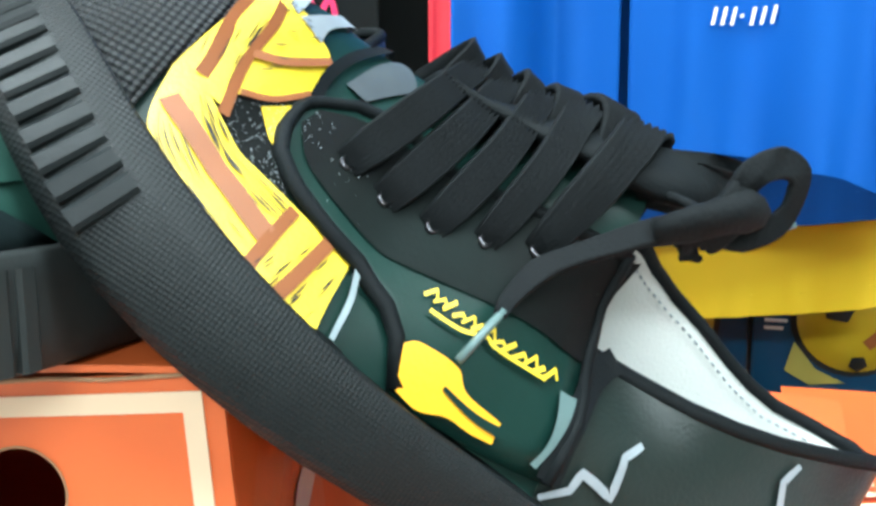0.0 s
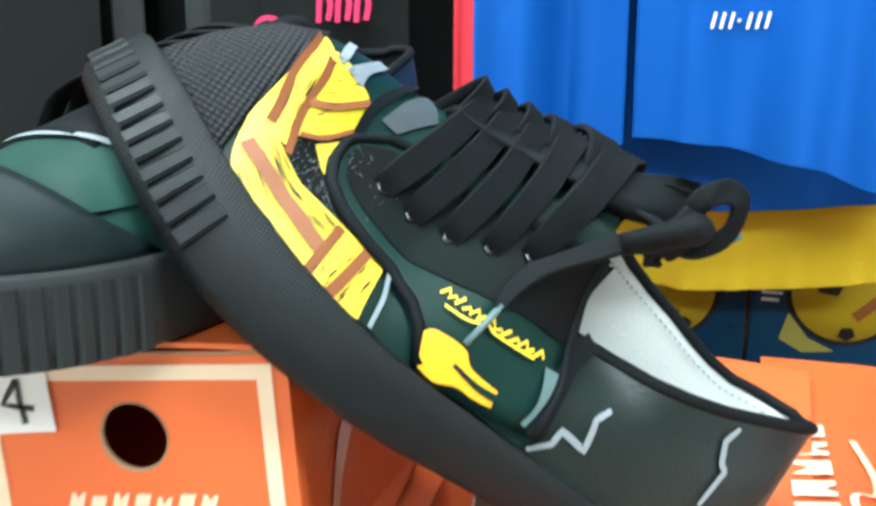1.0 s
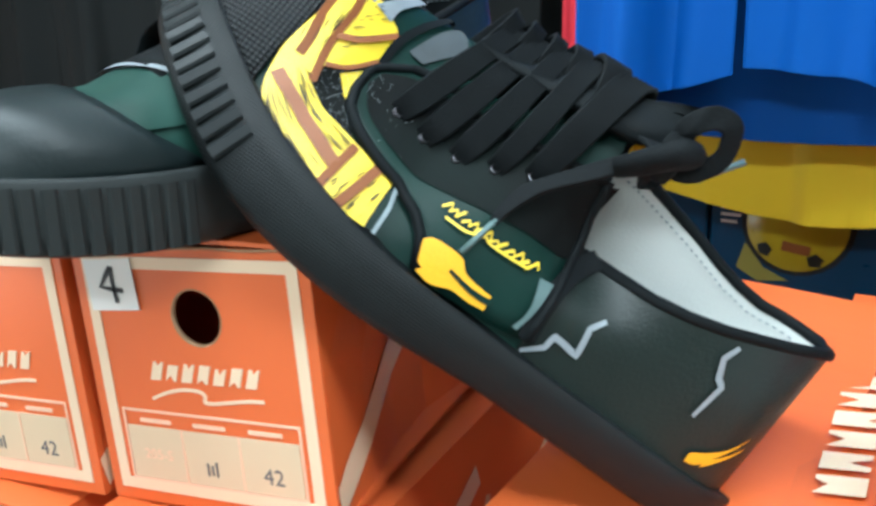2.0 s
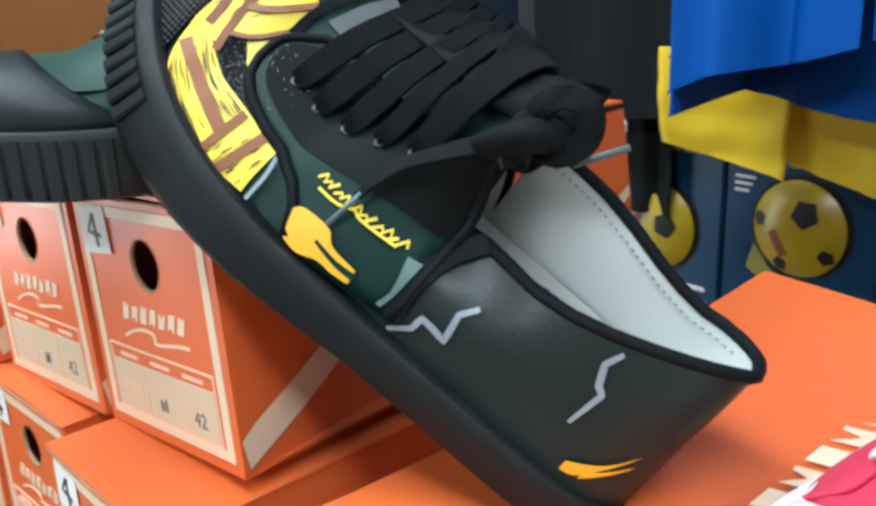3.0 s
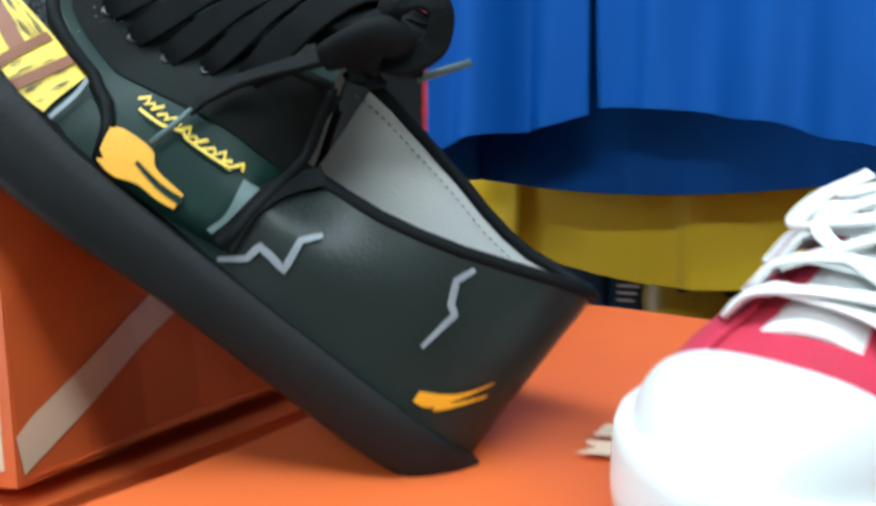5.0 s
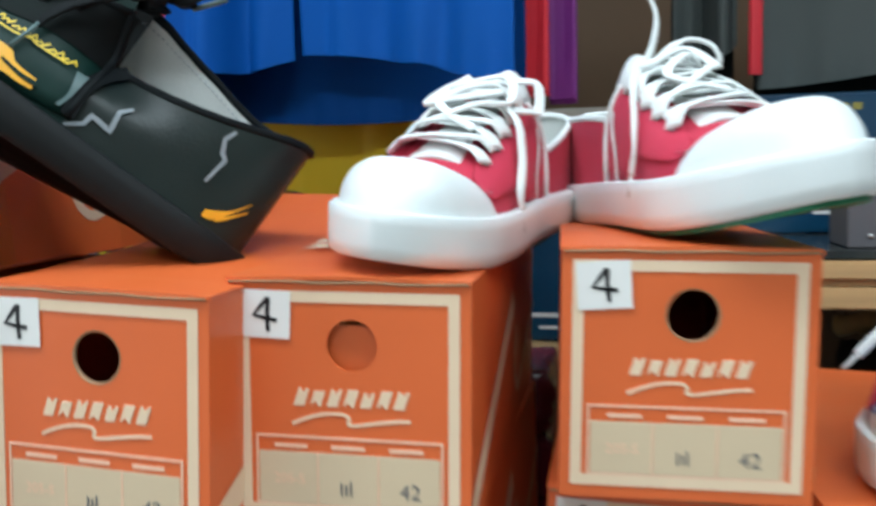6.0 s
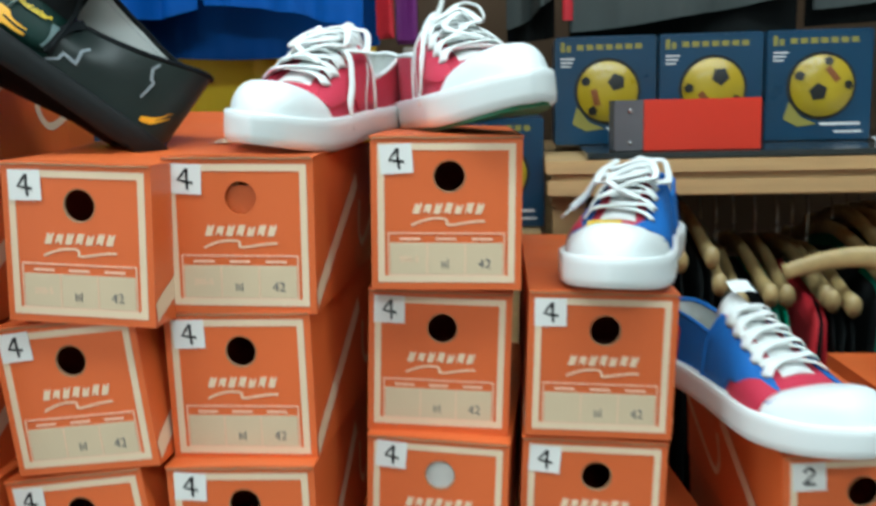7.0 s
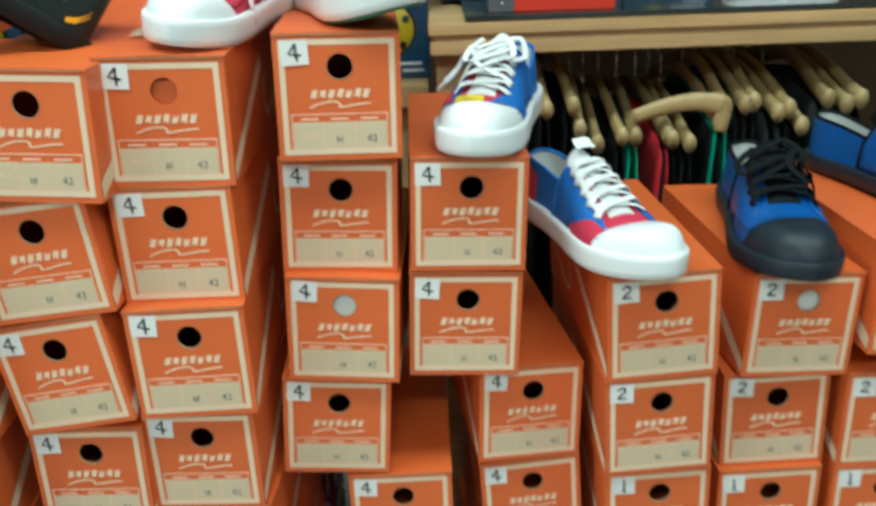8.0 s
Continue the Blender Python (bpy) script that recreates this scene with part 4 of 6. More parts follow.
    pts = [skin(x, edge_v(x, COLLAR(x)), -0.0015) for x in reversed(STATIONS)] + [skin(x, -edge_v(x, COLLAR(x, -1)), -0.0015) for x in STATIONS[1:]]
    tube(bm, pts, 0.0026, 8)
    part("collar_binding", bm, binding, s, "", True)
    # toe cap
    if cap is not None:
        bm = bmesh.new()
        rows = []
        N = 26
        for i in range(16):
            f = i / 15
            row = []
            for k in range(N + 1):
                v = -1 + 2 * k / N
                x0 = cap_x - cap_sweep * abs(v) ** 2.4
                x = x0 + (SL - x0) * (1 - (1 - f) ** 1.7)
                row.append((min(x, SL - 0.00005), v))
            rows.append(row)
        shell(bm, rows, 0.0022, 0.0003)
        part("toe_cap", bm, cap, s, cap_label, True)
    # eyelets and laces
    ex = [0.2176, 0.2000, 0.1815, 0.1637, 0.1465] if worn else [drawn(x) for x in (0.216, 0.197, 0.178, 0.160, 0.143)]
    ev = 0.565 if worn else lace_v
    for x in ex:
        for sign in (1, -1):
            bm = bmesh.new()
            c = skin(x, sign * ev, 0.0030)
            up = (skin(x, sign * ev, 0.01) - skin(x, sign * ev, 0)).normalized()
            side = Vector((1, 0, 0))
            w = up.cross(side)
            tube(bm, [c + side * math.cos(a) * 0.0021 + w * math.sin(a) * 0.0021 for a in (2 * math.pi * k / 10 for k in range(11))], 0.0008, 5, caps=False)
            part("eyelet", bm, DARKSTEEL if lace is BLACKLACE else STEEL, s, "", True)
    for i, x in enumerate(ex):
        for sign in (1, -1):
            bm = bmesh.new()
            if bow and sign > 0:
                ribbed_lace(bm, x, ev, x - 0.019, -0.20, (0.0080, 0.0082, 0.0079, 0.0072, 0.0064)[i], (0.0130, 0.0130, 0.0118, 0.0102, 0.0092)[i])
            elif bow:
                ribbed_lace(bm, x + 0.004, -ev, x - 0.006, 0.30, (0.0072, 0.0074, 0.0072, 0.0066, 0.0060)[i], (0.0185, 0.0185, 0.0168, 0.0148, 0.0130)[i])
            else:
                lace_row(bm, x, sign * ev, x - (0.015 if i < 4 else 0.006), -sign * ev * 0.92, lace_w, 0.0046 * slack + (0.0030 if sign < 0 else 0.0) + 0.0005 * i)
            part("lace", bm, lace, s, "", True)
    if bow:
        K = skin(0.1155, 0.475, 0.013)
        V = lambda *p: K + Vector(p)
        knot = part("knot", tube(bmesh.new(), spline([V(0.012, 0.006, -0.012), V(0.006, 0.010, -0.004), V(0.0, 0.010, 0.004), V(-0.006, 0.002, 0.008), V(-0.010, -0.008, 0.004)], 14), 0.0068, 10, 0.75, taper=lambda f: 0.75 + 0.4 * math.sin(math.pi * f)), lace, s, "", True)
        part("knot_wrap", ribbon([V(-0.003, -0.006, -0.004), V(-0.001, 0.004, -0.008), V(0.001, 0.012, -0.003), V(0.002, 0.011, 0.006), V(-0.001, 0.002, 0.010), V(-0.004, -0.006, 0.006)], 0.0058, (0.2, 1, 0.4)), lace, knot, "", True)
        # one loop stands up towards the heel, the other lies over the ridge
        part("lace_loop", ribbon([V(0.0, 0.004, 0.004), V(0.003, 0.008, 0.014), V(-0.002, 0.010, 0.022), V(-0.010, 0.010, 0.023), V(-0.015, 0.009, 0.014), V(-0.011, 0.007, 0.004), V(-0.003, 0.004, 0.0)], 0.0044, (0.2, 1, 0.25)), lace, s, "", True)
        part("lace_loop", ribbon([V(0.0, 0.0, 0.002), V(0.006, -0.012, 0.004), V(0.010, -0.022, 0.0), V(0.006, -0.028, -0.006), V(0.0, -0.018, -0.006), V(0.0, -0.004, -0.002)], 0.0044, (0.2, 0.3, 1)), lace, s, "", True)
        for pts, w in (([(0.116, 0.475, 0.015), (0.126, 0.53, 0.018), (0.136, 0.585, 0.017), (0.1465, 0.630, 0.011), (0.1510, 0.690, 0.0095), (0.1515, 0.728, 0.009), (0.1548, 0.8216, 0.0057)], 0.0044), ([(0.115, 0.48, 0.012), (0.110, 0.50, 0.012), (0.104, 0.52, 0.012), (0.100, 0.528, 0.0119), (0.0980, 0.5283, 0.0119), (0.0882, 0.4492, 0.0161)], 0.0032)):
            p = [skin(*q) for q in pts]
            tail = part("lace_end", ribbon(p[:-1], w, (0.25, 0.6, 0.75), lambda f: 1 - 0.55 * f ** 2), lace, s, "", True)
            part("aglet", tube(bmesh.new(), [p[-2] - (p[-1] - p[-2]) * 0.1, p[-2].lerp(p[-1], 0.5), p[-1]], 0.0014, 6), TEALP if lace is BLACKLACE else lace, tail, "", True)
    # stitching along the collar
    if stitch is not None:
        bm = bmesh.new()
        for sign in (-1,):
            for i in range(34):
                x = 0.008 + 0.108 * i / 33
                q0, q1 = [skin(xx, sign * edge_v(xx, COLLAR(xx, sign) - 0.0045), -0.0042 if sign < 0 else 0.0004) for xx in (x, x + 0.0016)]
                tube(bm, [q0, q1], 0.0004, 4)
        part("stitching", bm, stitch, s, "", True)
    return s


def place(x, y, z, yaw, pitch=0.0, roll=0.0):
    """A shoe's pose: heel's bottom at the point, toe along yaw, toe up by pitch, leaning to its right by roll."""
    return Matrix.Translation((x, y, z)) @ Matrix.Rotation(radians(yaw), 4, "Z") @ Matrix.Rotation(radians(-pitch), 4, "Y") @ Matrix.Rotation(radians(roll), 4, "X")


def scaled(m, k):
    return m @ Matrix.Diagonal((k, k, k, 1))


BLACK = dict(quarter=REARCAN, eyestay=GREENCAN, vamp=GREENCAN, sole=BLACKRUB, cap=BLACKTEX, lace=BLACKLACE, tongue=DARKCAN, binding=DARKCAN, sole_label="thick black rubber sole", cap_label="black textured rubber toe cap", ribs=True, cap_x=0.286, cap_sweep=0.024, stitch=GREYP, group="hand-painted black sneakers")
shoe_a = make_shoe(scaled(place(-0.2338, 0.0523, 1.1117, 210.77, 38.48, 16.38), 1.103), "painted_sneaker", "black and green hand-painted sneaker leaning heel-down over two boxes", worn=True, deep=0.009, **{**BLACK, "sole": SOLETEX})


def painted(name, mat, label="", parent=None):
    def made(bm):
        return part(name, bm, mat, parent or shoe_a, label, True)
    return made


# painted bandage bands round the toe
LOW_OUT = table([(0.1917, 0.926), (0.2130, 1.000), (0.2370, 0.985), (0.2570, 0.941), (0.2727, 0.795)])
LOW_IN = table([(0.1954, 0.712), (0.2185, 0.715), (0.2337, 0.721), (0.2551, 0.737), (0.2721, 0.756)])
LOWER = ([(0.2727, 0.795), (0.2570, 0.941), (0.2370, 0.985), (0.2130, 1.000), (0.1917, 0.926)], [(0.2721, 0.756), (0.2551, 0.737), (0.2337, 0.721), (0.2185, 0.715), (0.1954, 0.712)])
UPPER = ([(0.2900, 0.240), (0.2827, 0.624), (0.2720, 0.793)], [(0.2789, 0.366), (0.2669, 0.594), (0.2526, 0.718)])
CROSS = ([(0.2782, 0.383), (0.2671, 0.580), (0.2557, 0.679)], [(0.2776, 0.361), (0.2630, 0.373), (0.2509, 0.390), (0.2440, 0.500)])
for (l, r), off in ((LOWER, 0.0016), (UPPER, 0.0018), (CROSS, 0.0014)):
    painted("painted_band", YELLOWP, "yellow painted band with brown stripes")(strip(bmesh.new(), l, r, off, 40, 6))
painted("painted_band", YELLOWP)(strip(bmesh.new(), [(0.2487, 0.629), (0.2429, 0.636), (0.2360, 0.650)], [(0.2436, 0.545), (0.2391, 0.593), (0.2358, 0.649)], 0.0013, 10, 2))
for pts, w in (([(0.2638, 0.841), (0.2418, 0.806), (0.2181, 0.824)], 0.0056), ([(0.2154, 1.000), (0.2179, 0.724)], 0.004), ([(0.2058, 0.980), (0.2041, 0.690)], 0.0044), ([(0.2862, 0.300), (0.2776, 0.590), (0.2655, 0.750)], 0.0044), ([(0.2761, 0.431), (0.2655, 0.611), (0.2520, 0.733)], 0.0036), ([(0.2651, 0.608), (0.2576, 0.525), (0.2506, 0.394)], 0.0036), ([(0.2557, 0.673), (0.2488, 0.599), (0.2442, 0.501)], 0.0022)):
    painted("painted_stripe", BROWNP)(brush(bmesh.new(), pts, w, 0.0024, 24))
SPECK = ([(0.2560, 0.742), (0.2404, 0.735), (0.2200, 0.728)], [(0.2500, 0.560), (0.2420, 0.575), (0.2300, 0.655)])
painted("painted_patch", BLACKPAINT, "speckled black patch")(strip(bmesh.new(), SPECK[0], SPECK[1], 0.0011, 24, 5))
rng = random.Random(4)
bm = bmesh.new()
thin = lambda t: 1 - abs(2 * t - 1) ** 2
for _ in range(46):  # short dark brush marks along the lower band and across its end
    x, f = rng.uniform(0.224, 0.262), rng.choice((rng.uniform(0.04, 0.24), rng.uniform(0.74, 0.95), rng.uniform(0.05, 0.95)))
    v = LOW_IN(x) + (LOW_OUT(x) - LOW_IN(x)) * f
    run = rng.uniform(0.007, 0.018)
    brush(bm, [(x, v), (x - run / 2, LOW_IN(x - run / 2) + (LOW_OUT(x - run / 2) - LOW_IN(x - run / 2)) * f), (x - run, LOW_IN(x - run) + (LOW_OUT(x - run) - LOW_IN(x - run)) * f)], rng.uniform(0.0003, 0.0006), 0.0023, 10, thin)
for _ in range(22):
    x, v = rng.uniform(0.195, 0.215), rng.uniform(0.73, 0.88)
    brush(bm, [(x, v), (x + 0.0006, v + rng.uniform(0.04, 0.10))], rng.uniform(0.0003, 0.0006), 0.0023, 6, thin)
for (l, r), count, along in ((UPPER, 24, True), (CROSS, 30, False)):
    l, r = [spline([(a, b, 0) for a, b in e], 60) for e in (l, r)]
    for _ in range(count):
        k, f = rng.randrange(4, 46), rng.uniform(0.04, 0.94 if along else 0.70)
        n = rng.randrange(6, 13)
        p, q = l[k].lerp(r[k], f), l[k + n].lerp(r[k + n], f) if along else l[k].lerp(r[k], f + rng.uniform(0.12, 0.28))
        brush(bm, [(p.x, p.y), (q.x, q.y)], rng.uniform(0.0003, 0.0006), 0.0023, 8, thin)
tagged(painted("brushwork", INK)(bm), "short dark brush marks", kind="stuff")
bm = bmesh.new()  # pale flecks on the black paint
for (l, r), off, count in ((SPECK, 0.0016, 240), (([(0.200, 0.68), (0.225, 0.655), (0.238, 0.575)], [(0.200, 0.56), (0.225, 0.52), (0.238, 0.52)]), 0.0038, 34)):
    l, r = [spline([(a, b, 0) for a, b in e], 60) for e in (l, r)]
    for _ in range(count):
        k = rng.randrange(1, 59)
        p = l[k].lerp(r[k], rng.uniform(0.03, 0.97))
        c, d = rng.uniform(0, 6.3), rng.uniform(0.00008, 0.00022)
        bm.faces.new([bm.verts.new(skin(p.x + d * math.cos(c + a), p.y + 14 * d * math.sin(c + a), off)) for a in (0, 1.6, 3.1, 4.7)])
tagged(painted("flecks", FLECKP)(bm), "pale paint flecks on the black patch", kind="stuff")
painted("painted_edge", SLATEP)(strip(bmesh.new(), [(0.1940, 0.730), (0.1905, 0.800), (0.1885, 0.925)], [(0.1915, 0.735), (0.1885, 0.802), (0.1868, 0.925)], 0.0040, 12, 2))
for l, r in (([(0.2757, 0.395), (0.2785, 0.265), (0.2800, 0.100)], [(0.2720, 0.410), (0.2755, 0.250), (0.2771, 0.090)]), ([(0.2712, 0.407), (0.2698, 0.302), (0.2678, 0.146), (0.2676, 0.020)], [(0.2592, 0.393), (0.2628, 0.318), (0.2617, 0.191), (0.2600, 0.020)])):
    painted("painted_patch", GREYP, "pale grey painted patch")(strip(bmesh.new(), l, r, 0.0019, 12, 4))
painted("painted_patch", DIMGREYP, "grey paint in front of the laces")(strip(bmesh.new(), [(0.2403, 0.380), (0.2395, 0.204), (0.2330, 0.005)], [(0.2297, 0.384), (0.2247, 0.304), (0.2181, 0.226)], 0.0014, 12, 4))
painted("throat_piping", DARKCAN)(brush(bmesh.new(), [(0.2420, 0.500), (0.2470, 0.420), (0.2480, 0.301), (0.2440, 0.100), (0.2400, -0.100)], 0.0050, 0.0030, 24))
# amber hand shapes
bm = strip(bmesh.new(), [(0.1707, 0.824), (0.1665, 0.809), (0.1531, 0.831), (0.1473, 0.874), (0.1350, 0.906)], [(0.1653, 0.941), (0.1578, 0.958), (0.1494, 0.937), (0.1416, 0.946), (0.1343, 0.948)], 0.0042, 26, 3)
painted("painted_hand", AMBERP, "amber painted hand shape")(bm)
painted("finger_gap", GREENCAN)(brush(bmesh.new(), [(0.1541, 0.881), (0.1430, 0.912), (0.1337, 0.924)], 0.0028, 0.0047, 14, lambda t: 0.5 + 0.5 * t))
bm = strip(bmesh.new(), [(0.0322, 0.968), (0.0253, 0.953), (0.0192, 0.933), (0.0125, 0.893)], [(0.0321, 0.984), (0.0260, 0.978), (0.0194, 0.944), (0.0133, 0.902)], 0.0016, 16, 2)
strip(bm, [(0.0247, 0.965), (0.0200, 0.952), (0.0117, 0.915)], [(0.0245, 0.980), (0.0201, 0.963), (0.0125, 0.924)], 0.0016, 12, 2)
painted("painted_hand", AMBERP, "amber painted hand shape")(bm)


def bolt(pts, w):
    """A zigzag brush line with sharp turns, thinning to its ends."""
    bm = bmesh.new()
    c = [Vector((p[0] + (q[0] - p[0]) * k / 5, p[1] + (q[1] - p[1]) * k / 5)) for p, q in zip(pts, pts[1:]) for k in range(5)] + [Vector(pts[-1])]
    p = [skin(q.x, q.y, 0.0014) for q in c]
    n = len(p)
    rows = []
    for i, q in enumerate(p):
        d = (p[min(i + 1, n - 1)] - p[max(i - 1, 0)]).normalized()
        side = d.cross(skin(c[i].x, c[i].y, 0.004) - q).normalized() * w / 2 * (0.25 + 0.75 * math.sin(math.pi * (0.12 + 0.80 * i / (n - 1))) ** 0.6)
        rows.append([q - side, q + side])
    grid(bm, rows)
    return bm


painted("painted_lightning", GREYP, "pale grey painted lightning")(bolt([(0.0911, 0.868), (0.0956, 0.896), (0.0937, 0.949), (0.1052, 0.940), (0.1058, 0.966), (0.1132, 0.992)], 0.0027))
painted("painted_lightning", GREYP, "pale grey painted lightning")(bolt([(0.0427, 0.761), (0.0454, 0.797), (0.0419, 0.835), (0.0387, 0.844), (0.0409, 0.917)], 0.0027))
# the painted mark: short slanted strokes over a swash
mark = painted("painted_mark", YELLOWP, "yellow painted maker's mark on the quarter")(brush(bmesh.new(), [(0.1691, 0.739), (0.1579, 0.759), (0.1496, 0.760), (0.1460, 0.776), (0.1291, 0.812)], 0.0011, 0.0042, 20))
for i in range(13):
    x = 0.1722 - 0.0036 * i
    e = 0.694 + 0.0081 * i
    tall = (0.018, 0.012, 0.020, 0.009)[i % 4]
    painted("mark_stroke", YELLOWP, "", mark)(brush(bmesh.new(), [(x + 0.0008, e + 0.018), (x - 0.0022, e + 0.018 - tall)], (0.0012, 0.0009, 0.0014)[i % 3], 0.0040, 4))
    if i % 3 != 2:
        painted("mark_stroke", YELLOWP, "", mark)(brush(bmesh.new(), [(x - 0.0020, e + 0.019 - tall), (x - 0.0034, e + 0.020)], 0.0008, 0.0041, 4))
painted("painted_edge", TEALP)(strip(bmesh.new(), [(0.1235, 0.827), (0.1203, 0.911), (0.1219, 0.955)], [(0.1173, 0.841), (0.1179, 0.916), (0.1196, 0.959)], 0.0041, 12, 2))
painted("strap", DARKCAN)(brush(bmesh.new(), [(0.1049, 0.771), (0.1122, 0.816), (0.1157, 0.888), (0.1142, 0.971)], 0.0075, 0.0034, 20))
# the eyestay is painted black round the eyelets and below the knot
painted("painted_patch", BLACKPAINT, "black paint round the eyelets")(strip(bmesh.new(), [(0.1165, 0.780), (0.140, 0.712), (0.170, 0.672), (0.200, 0.655), (0.225, 0.632), (0.2375, 0.570)], [(0.1165, 0.540), (0.140, 0.505), (0.170, 0.455), (0.200, 0.425), (0.225, 0.455), (0.2375, 0.510)], 0.0030, 40, 8))
# stamps and bars printed on the insole
for x, y, a, b in ((0.101, -0.0130, 0.009, 0.007), (0.0920, -0.0110, 0.0035, 0.004), (0.0815, 0.0005, 0.008, 0.007), (0.0590, -0.0040, 0.008, 0.006), (0.0475, -0.0020, 0.006, 0.005)):
    bm = ring_plate(bmesh.new(), a, b, 0, 0.0009, -0.0003, 0.0003)
    add_box(bm, -a / 4, a / 4, -0.0003, 0.0003, -0.0005, 0.0005)
    bmesh.ops.transform(bm, matrix=Matrix.Translation((x, y, ZS + 0.0375)) @ Matrix.Rotation(math.pi / 2, 4, "X"), verts=bm.verts)
    painted("insole_stamp", INK)(bm)
for k in range(3):
    bm = bmesh.new()
    add_box(bm, 0.0660 + 0.0042 * k, 0.0690 + 0.0042 * k, -0.005, 0.003, ZS + 0.0367, ZS + 0.0378)
    painted("insole_bar", BLUEINK, "dark blue printed bar")(bm)


INWARD = table([(0.060, 0.0), (0.080, 0.005), (0.092, 0.012), (0.104, 0.017), (0.114, 0.016), (0.128, 0.007), (0.145, 0.0)])  # the near wall folds in below the throat
OUTWARD = table([(0.080, 0.0), (0.092, 0.006), (0.104, 0.018), (0.118, 0.020), (0.140, 0.008), (0.165, 0.0)])  # the laced ridge flops outward


def wrung(co, rear, front, bent):
    """Where a point goes when the shoe leans by degrees at the heel and at the toe, folds in at the throat and bends up at the toe."""
    x, y, z = co
    if y > 0.004 and z > 0.040:
        u = min(1.0, (z - 0.040) / 0.030)
        y -= INWARD(x) * u * u * (3 - 2 * u) * min(1.0, (y - 0.004) / 0.012)
    if z > 0.078:
        y += OUTWARD(x) * min(1.2, (z - 0.078) / 0.035)
    u = min(1.0, max(0.0, (x - 0.06) / 0.15))
    a = radians(rear + (front - rear) * u * u * (3 - 2 * u))
    y, z = y - 0.042, z - 0.010
    y, z = 0.042 + math.cos(a) * y - math.sin(a) * z, 0.010 + math.sin(a) * y + math.cos(a) * z
    if x > 0.15:  # bent up at the ball of the foot
        k = radians(bent) / 0.12
        run = x - 0.15
        arc = min(run, 0.12)
        c, d = math.cos(k * arc), math.sin(k * arc)
        x, z = 0.15 + d / k + (run - arc) * c - z * d, (1 - c) / k + (run - arc) * d + z * c
    return Vector((x, y, z))


LEANS = (-13.0, -3.88, 25.0)


def twist(shoe):
    """Wring all parts of a worn shoe."""
    for ob in shoe.children_recursive:
        for v in ob.data.vertices:
            v.co = wrung(v.co, *LEANS)
        ob.data.update()


twist(shoe_a)
shoe_b = make_shoe(scaled(place(-0.395, 0.161, 1.2625, 258, 0, 0), 1.03), "painted_sneaker", "black and dark green painted sneaker lying on orange boxes", **{**BLACK, "cap_x": 0.256, "cap_sweep": 0.040, "sole_h": 0.031, "bow": False, "form": 0.35, "puff": (0.69, 0.43), "sole": HAZERUB, "vamp": GREENTOE, "lining": DARKCAN, "cap_label": "smooth black rubber toe cap", "cap": TEALRUB, "reach": 0.78})
part("painted_lightning", strip(bmesh.new(), [(0.224, -0.30), (0.221, 0.10), (0.212, 0.50), (0.199, 0.80), (0.190, 0.93)], [(0.2215, -0.30), (0.2182, 0.10), (0.2092, 0.50), (0.1970, 0.80), (0.189, 0.93)], 0.0020, 30, 2), GREYP, shoe_b, "", True)


def loose_lace(shoe, pts, mat, w=0.0036, flat=0.4):
    """A lace end over or beside the upper; the points are (x, v, offset)."""
    p = [skin(*q) for q in pts]
    end = part("lace_end", lace_line(bmesh.new(), p, w, flat, 30), mat, shoe, "", True)
    d = (p[-1] - p[-2]).normalized()
    part("aglet", tube(bmesh.new(), [p[-1] - d * 0.002, p[-1] + d * 0.014], 0.0013, 6), mat, end, "", True)


for pts in ([(0.140, -0.2, 0.008), (0.134, -0.45, 0.016), (0.128, -0.62, 0.012), (0.126, -0.80, 0.006)], [(0.140, 0.2, 0.008), (0.128, 0.3, 0.02), (0.114, 0.35, 0.018), (0.106, 0.5, 0.008)]):
    loose_lace(shoe_b, pts, BLACKLACE)

RED = dict(quarter=REDCAN, vamp=REDCAN, sole=WHITERUB, cap=WHITERUB, lace=WHITELACE, tongue=WHITELACE, binding=WHITELACE, sole_label="thick white rubber sole", cap_label="white rubber toe cap", under=GREENSOLE, cap_x=0.250, cap_sweep=0.014, puff=(0.76, 0.31), form=0.0, sole_h=0.027, slack=0.7, lace_w=0.0078, lace_v=0.36, stitch=WHITELACE, group="crimson canvas sneakers", bow=False, tab=1.0)
shoe_c = make_shoe(scaled(place(-0.0385, 0.2600, 1.1500, 258, -3, -7), 0.965), "canvas_sneaker", "crimson canvas sneaker with white toe cap and laces", **{**RED, "under": None})
shoe_d = make_shoe(scaled(place(0.011, 0.250, 1.1495, 294, 2.5, 7), 0.95), "canvas_sneaker", "crimson canvas sneaker with white toe cap and green tread", **RED)
for s in (shoe_c, shoe_d):
    for sign in (1, -1):
        part("seam_tape", brush(bmesh.new(), [(0.126, 0.60 * sign), (0.130, 0.72 * sign), (0.140, 0.86 * sign), (0.142, 0.99 * sign)], 0.0034, 0.0032, 20), WHITELACE, s, "white seam tape", True)
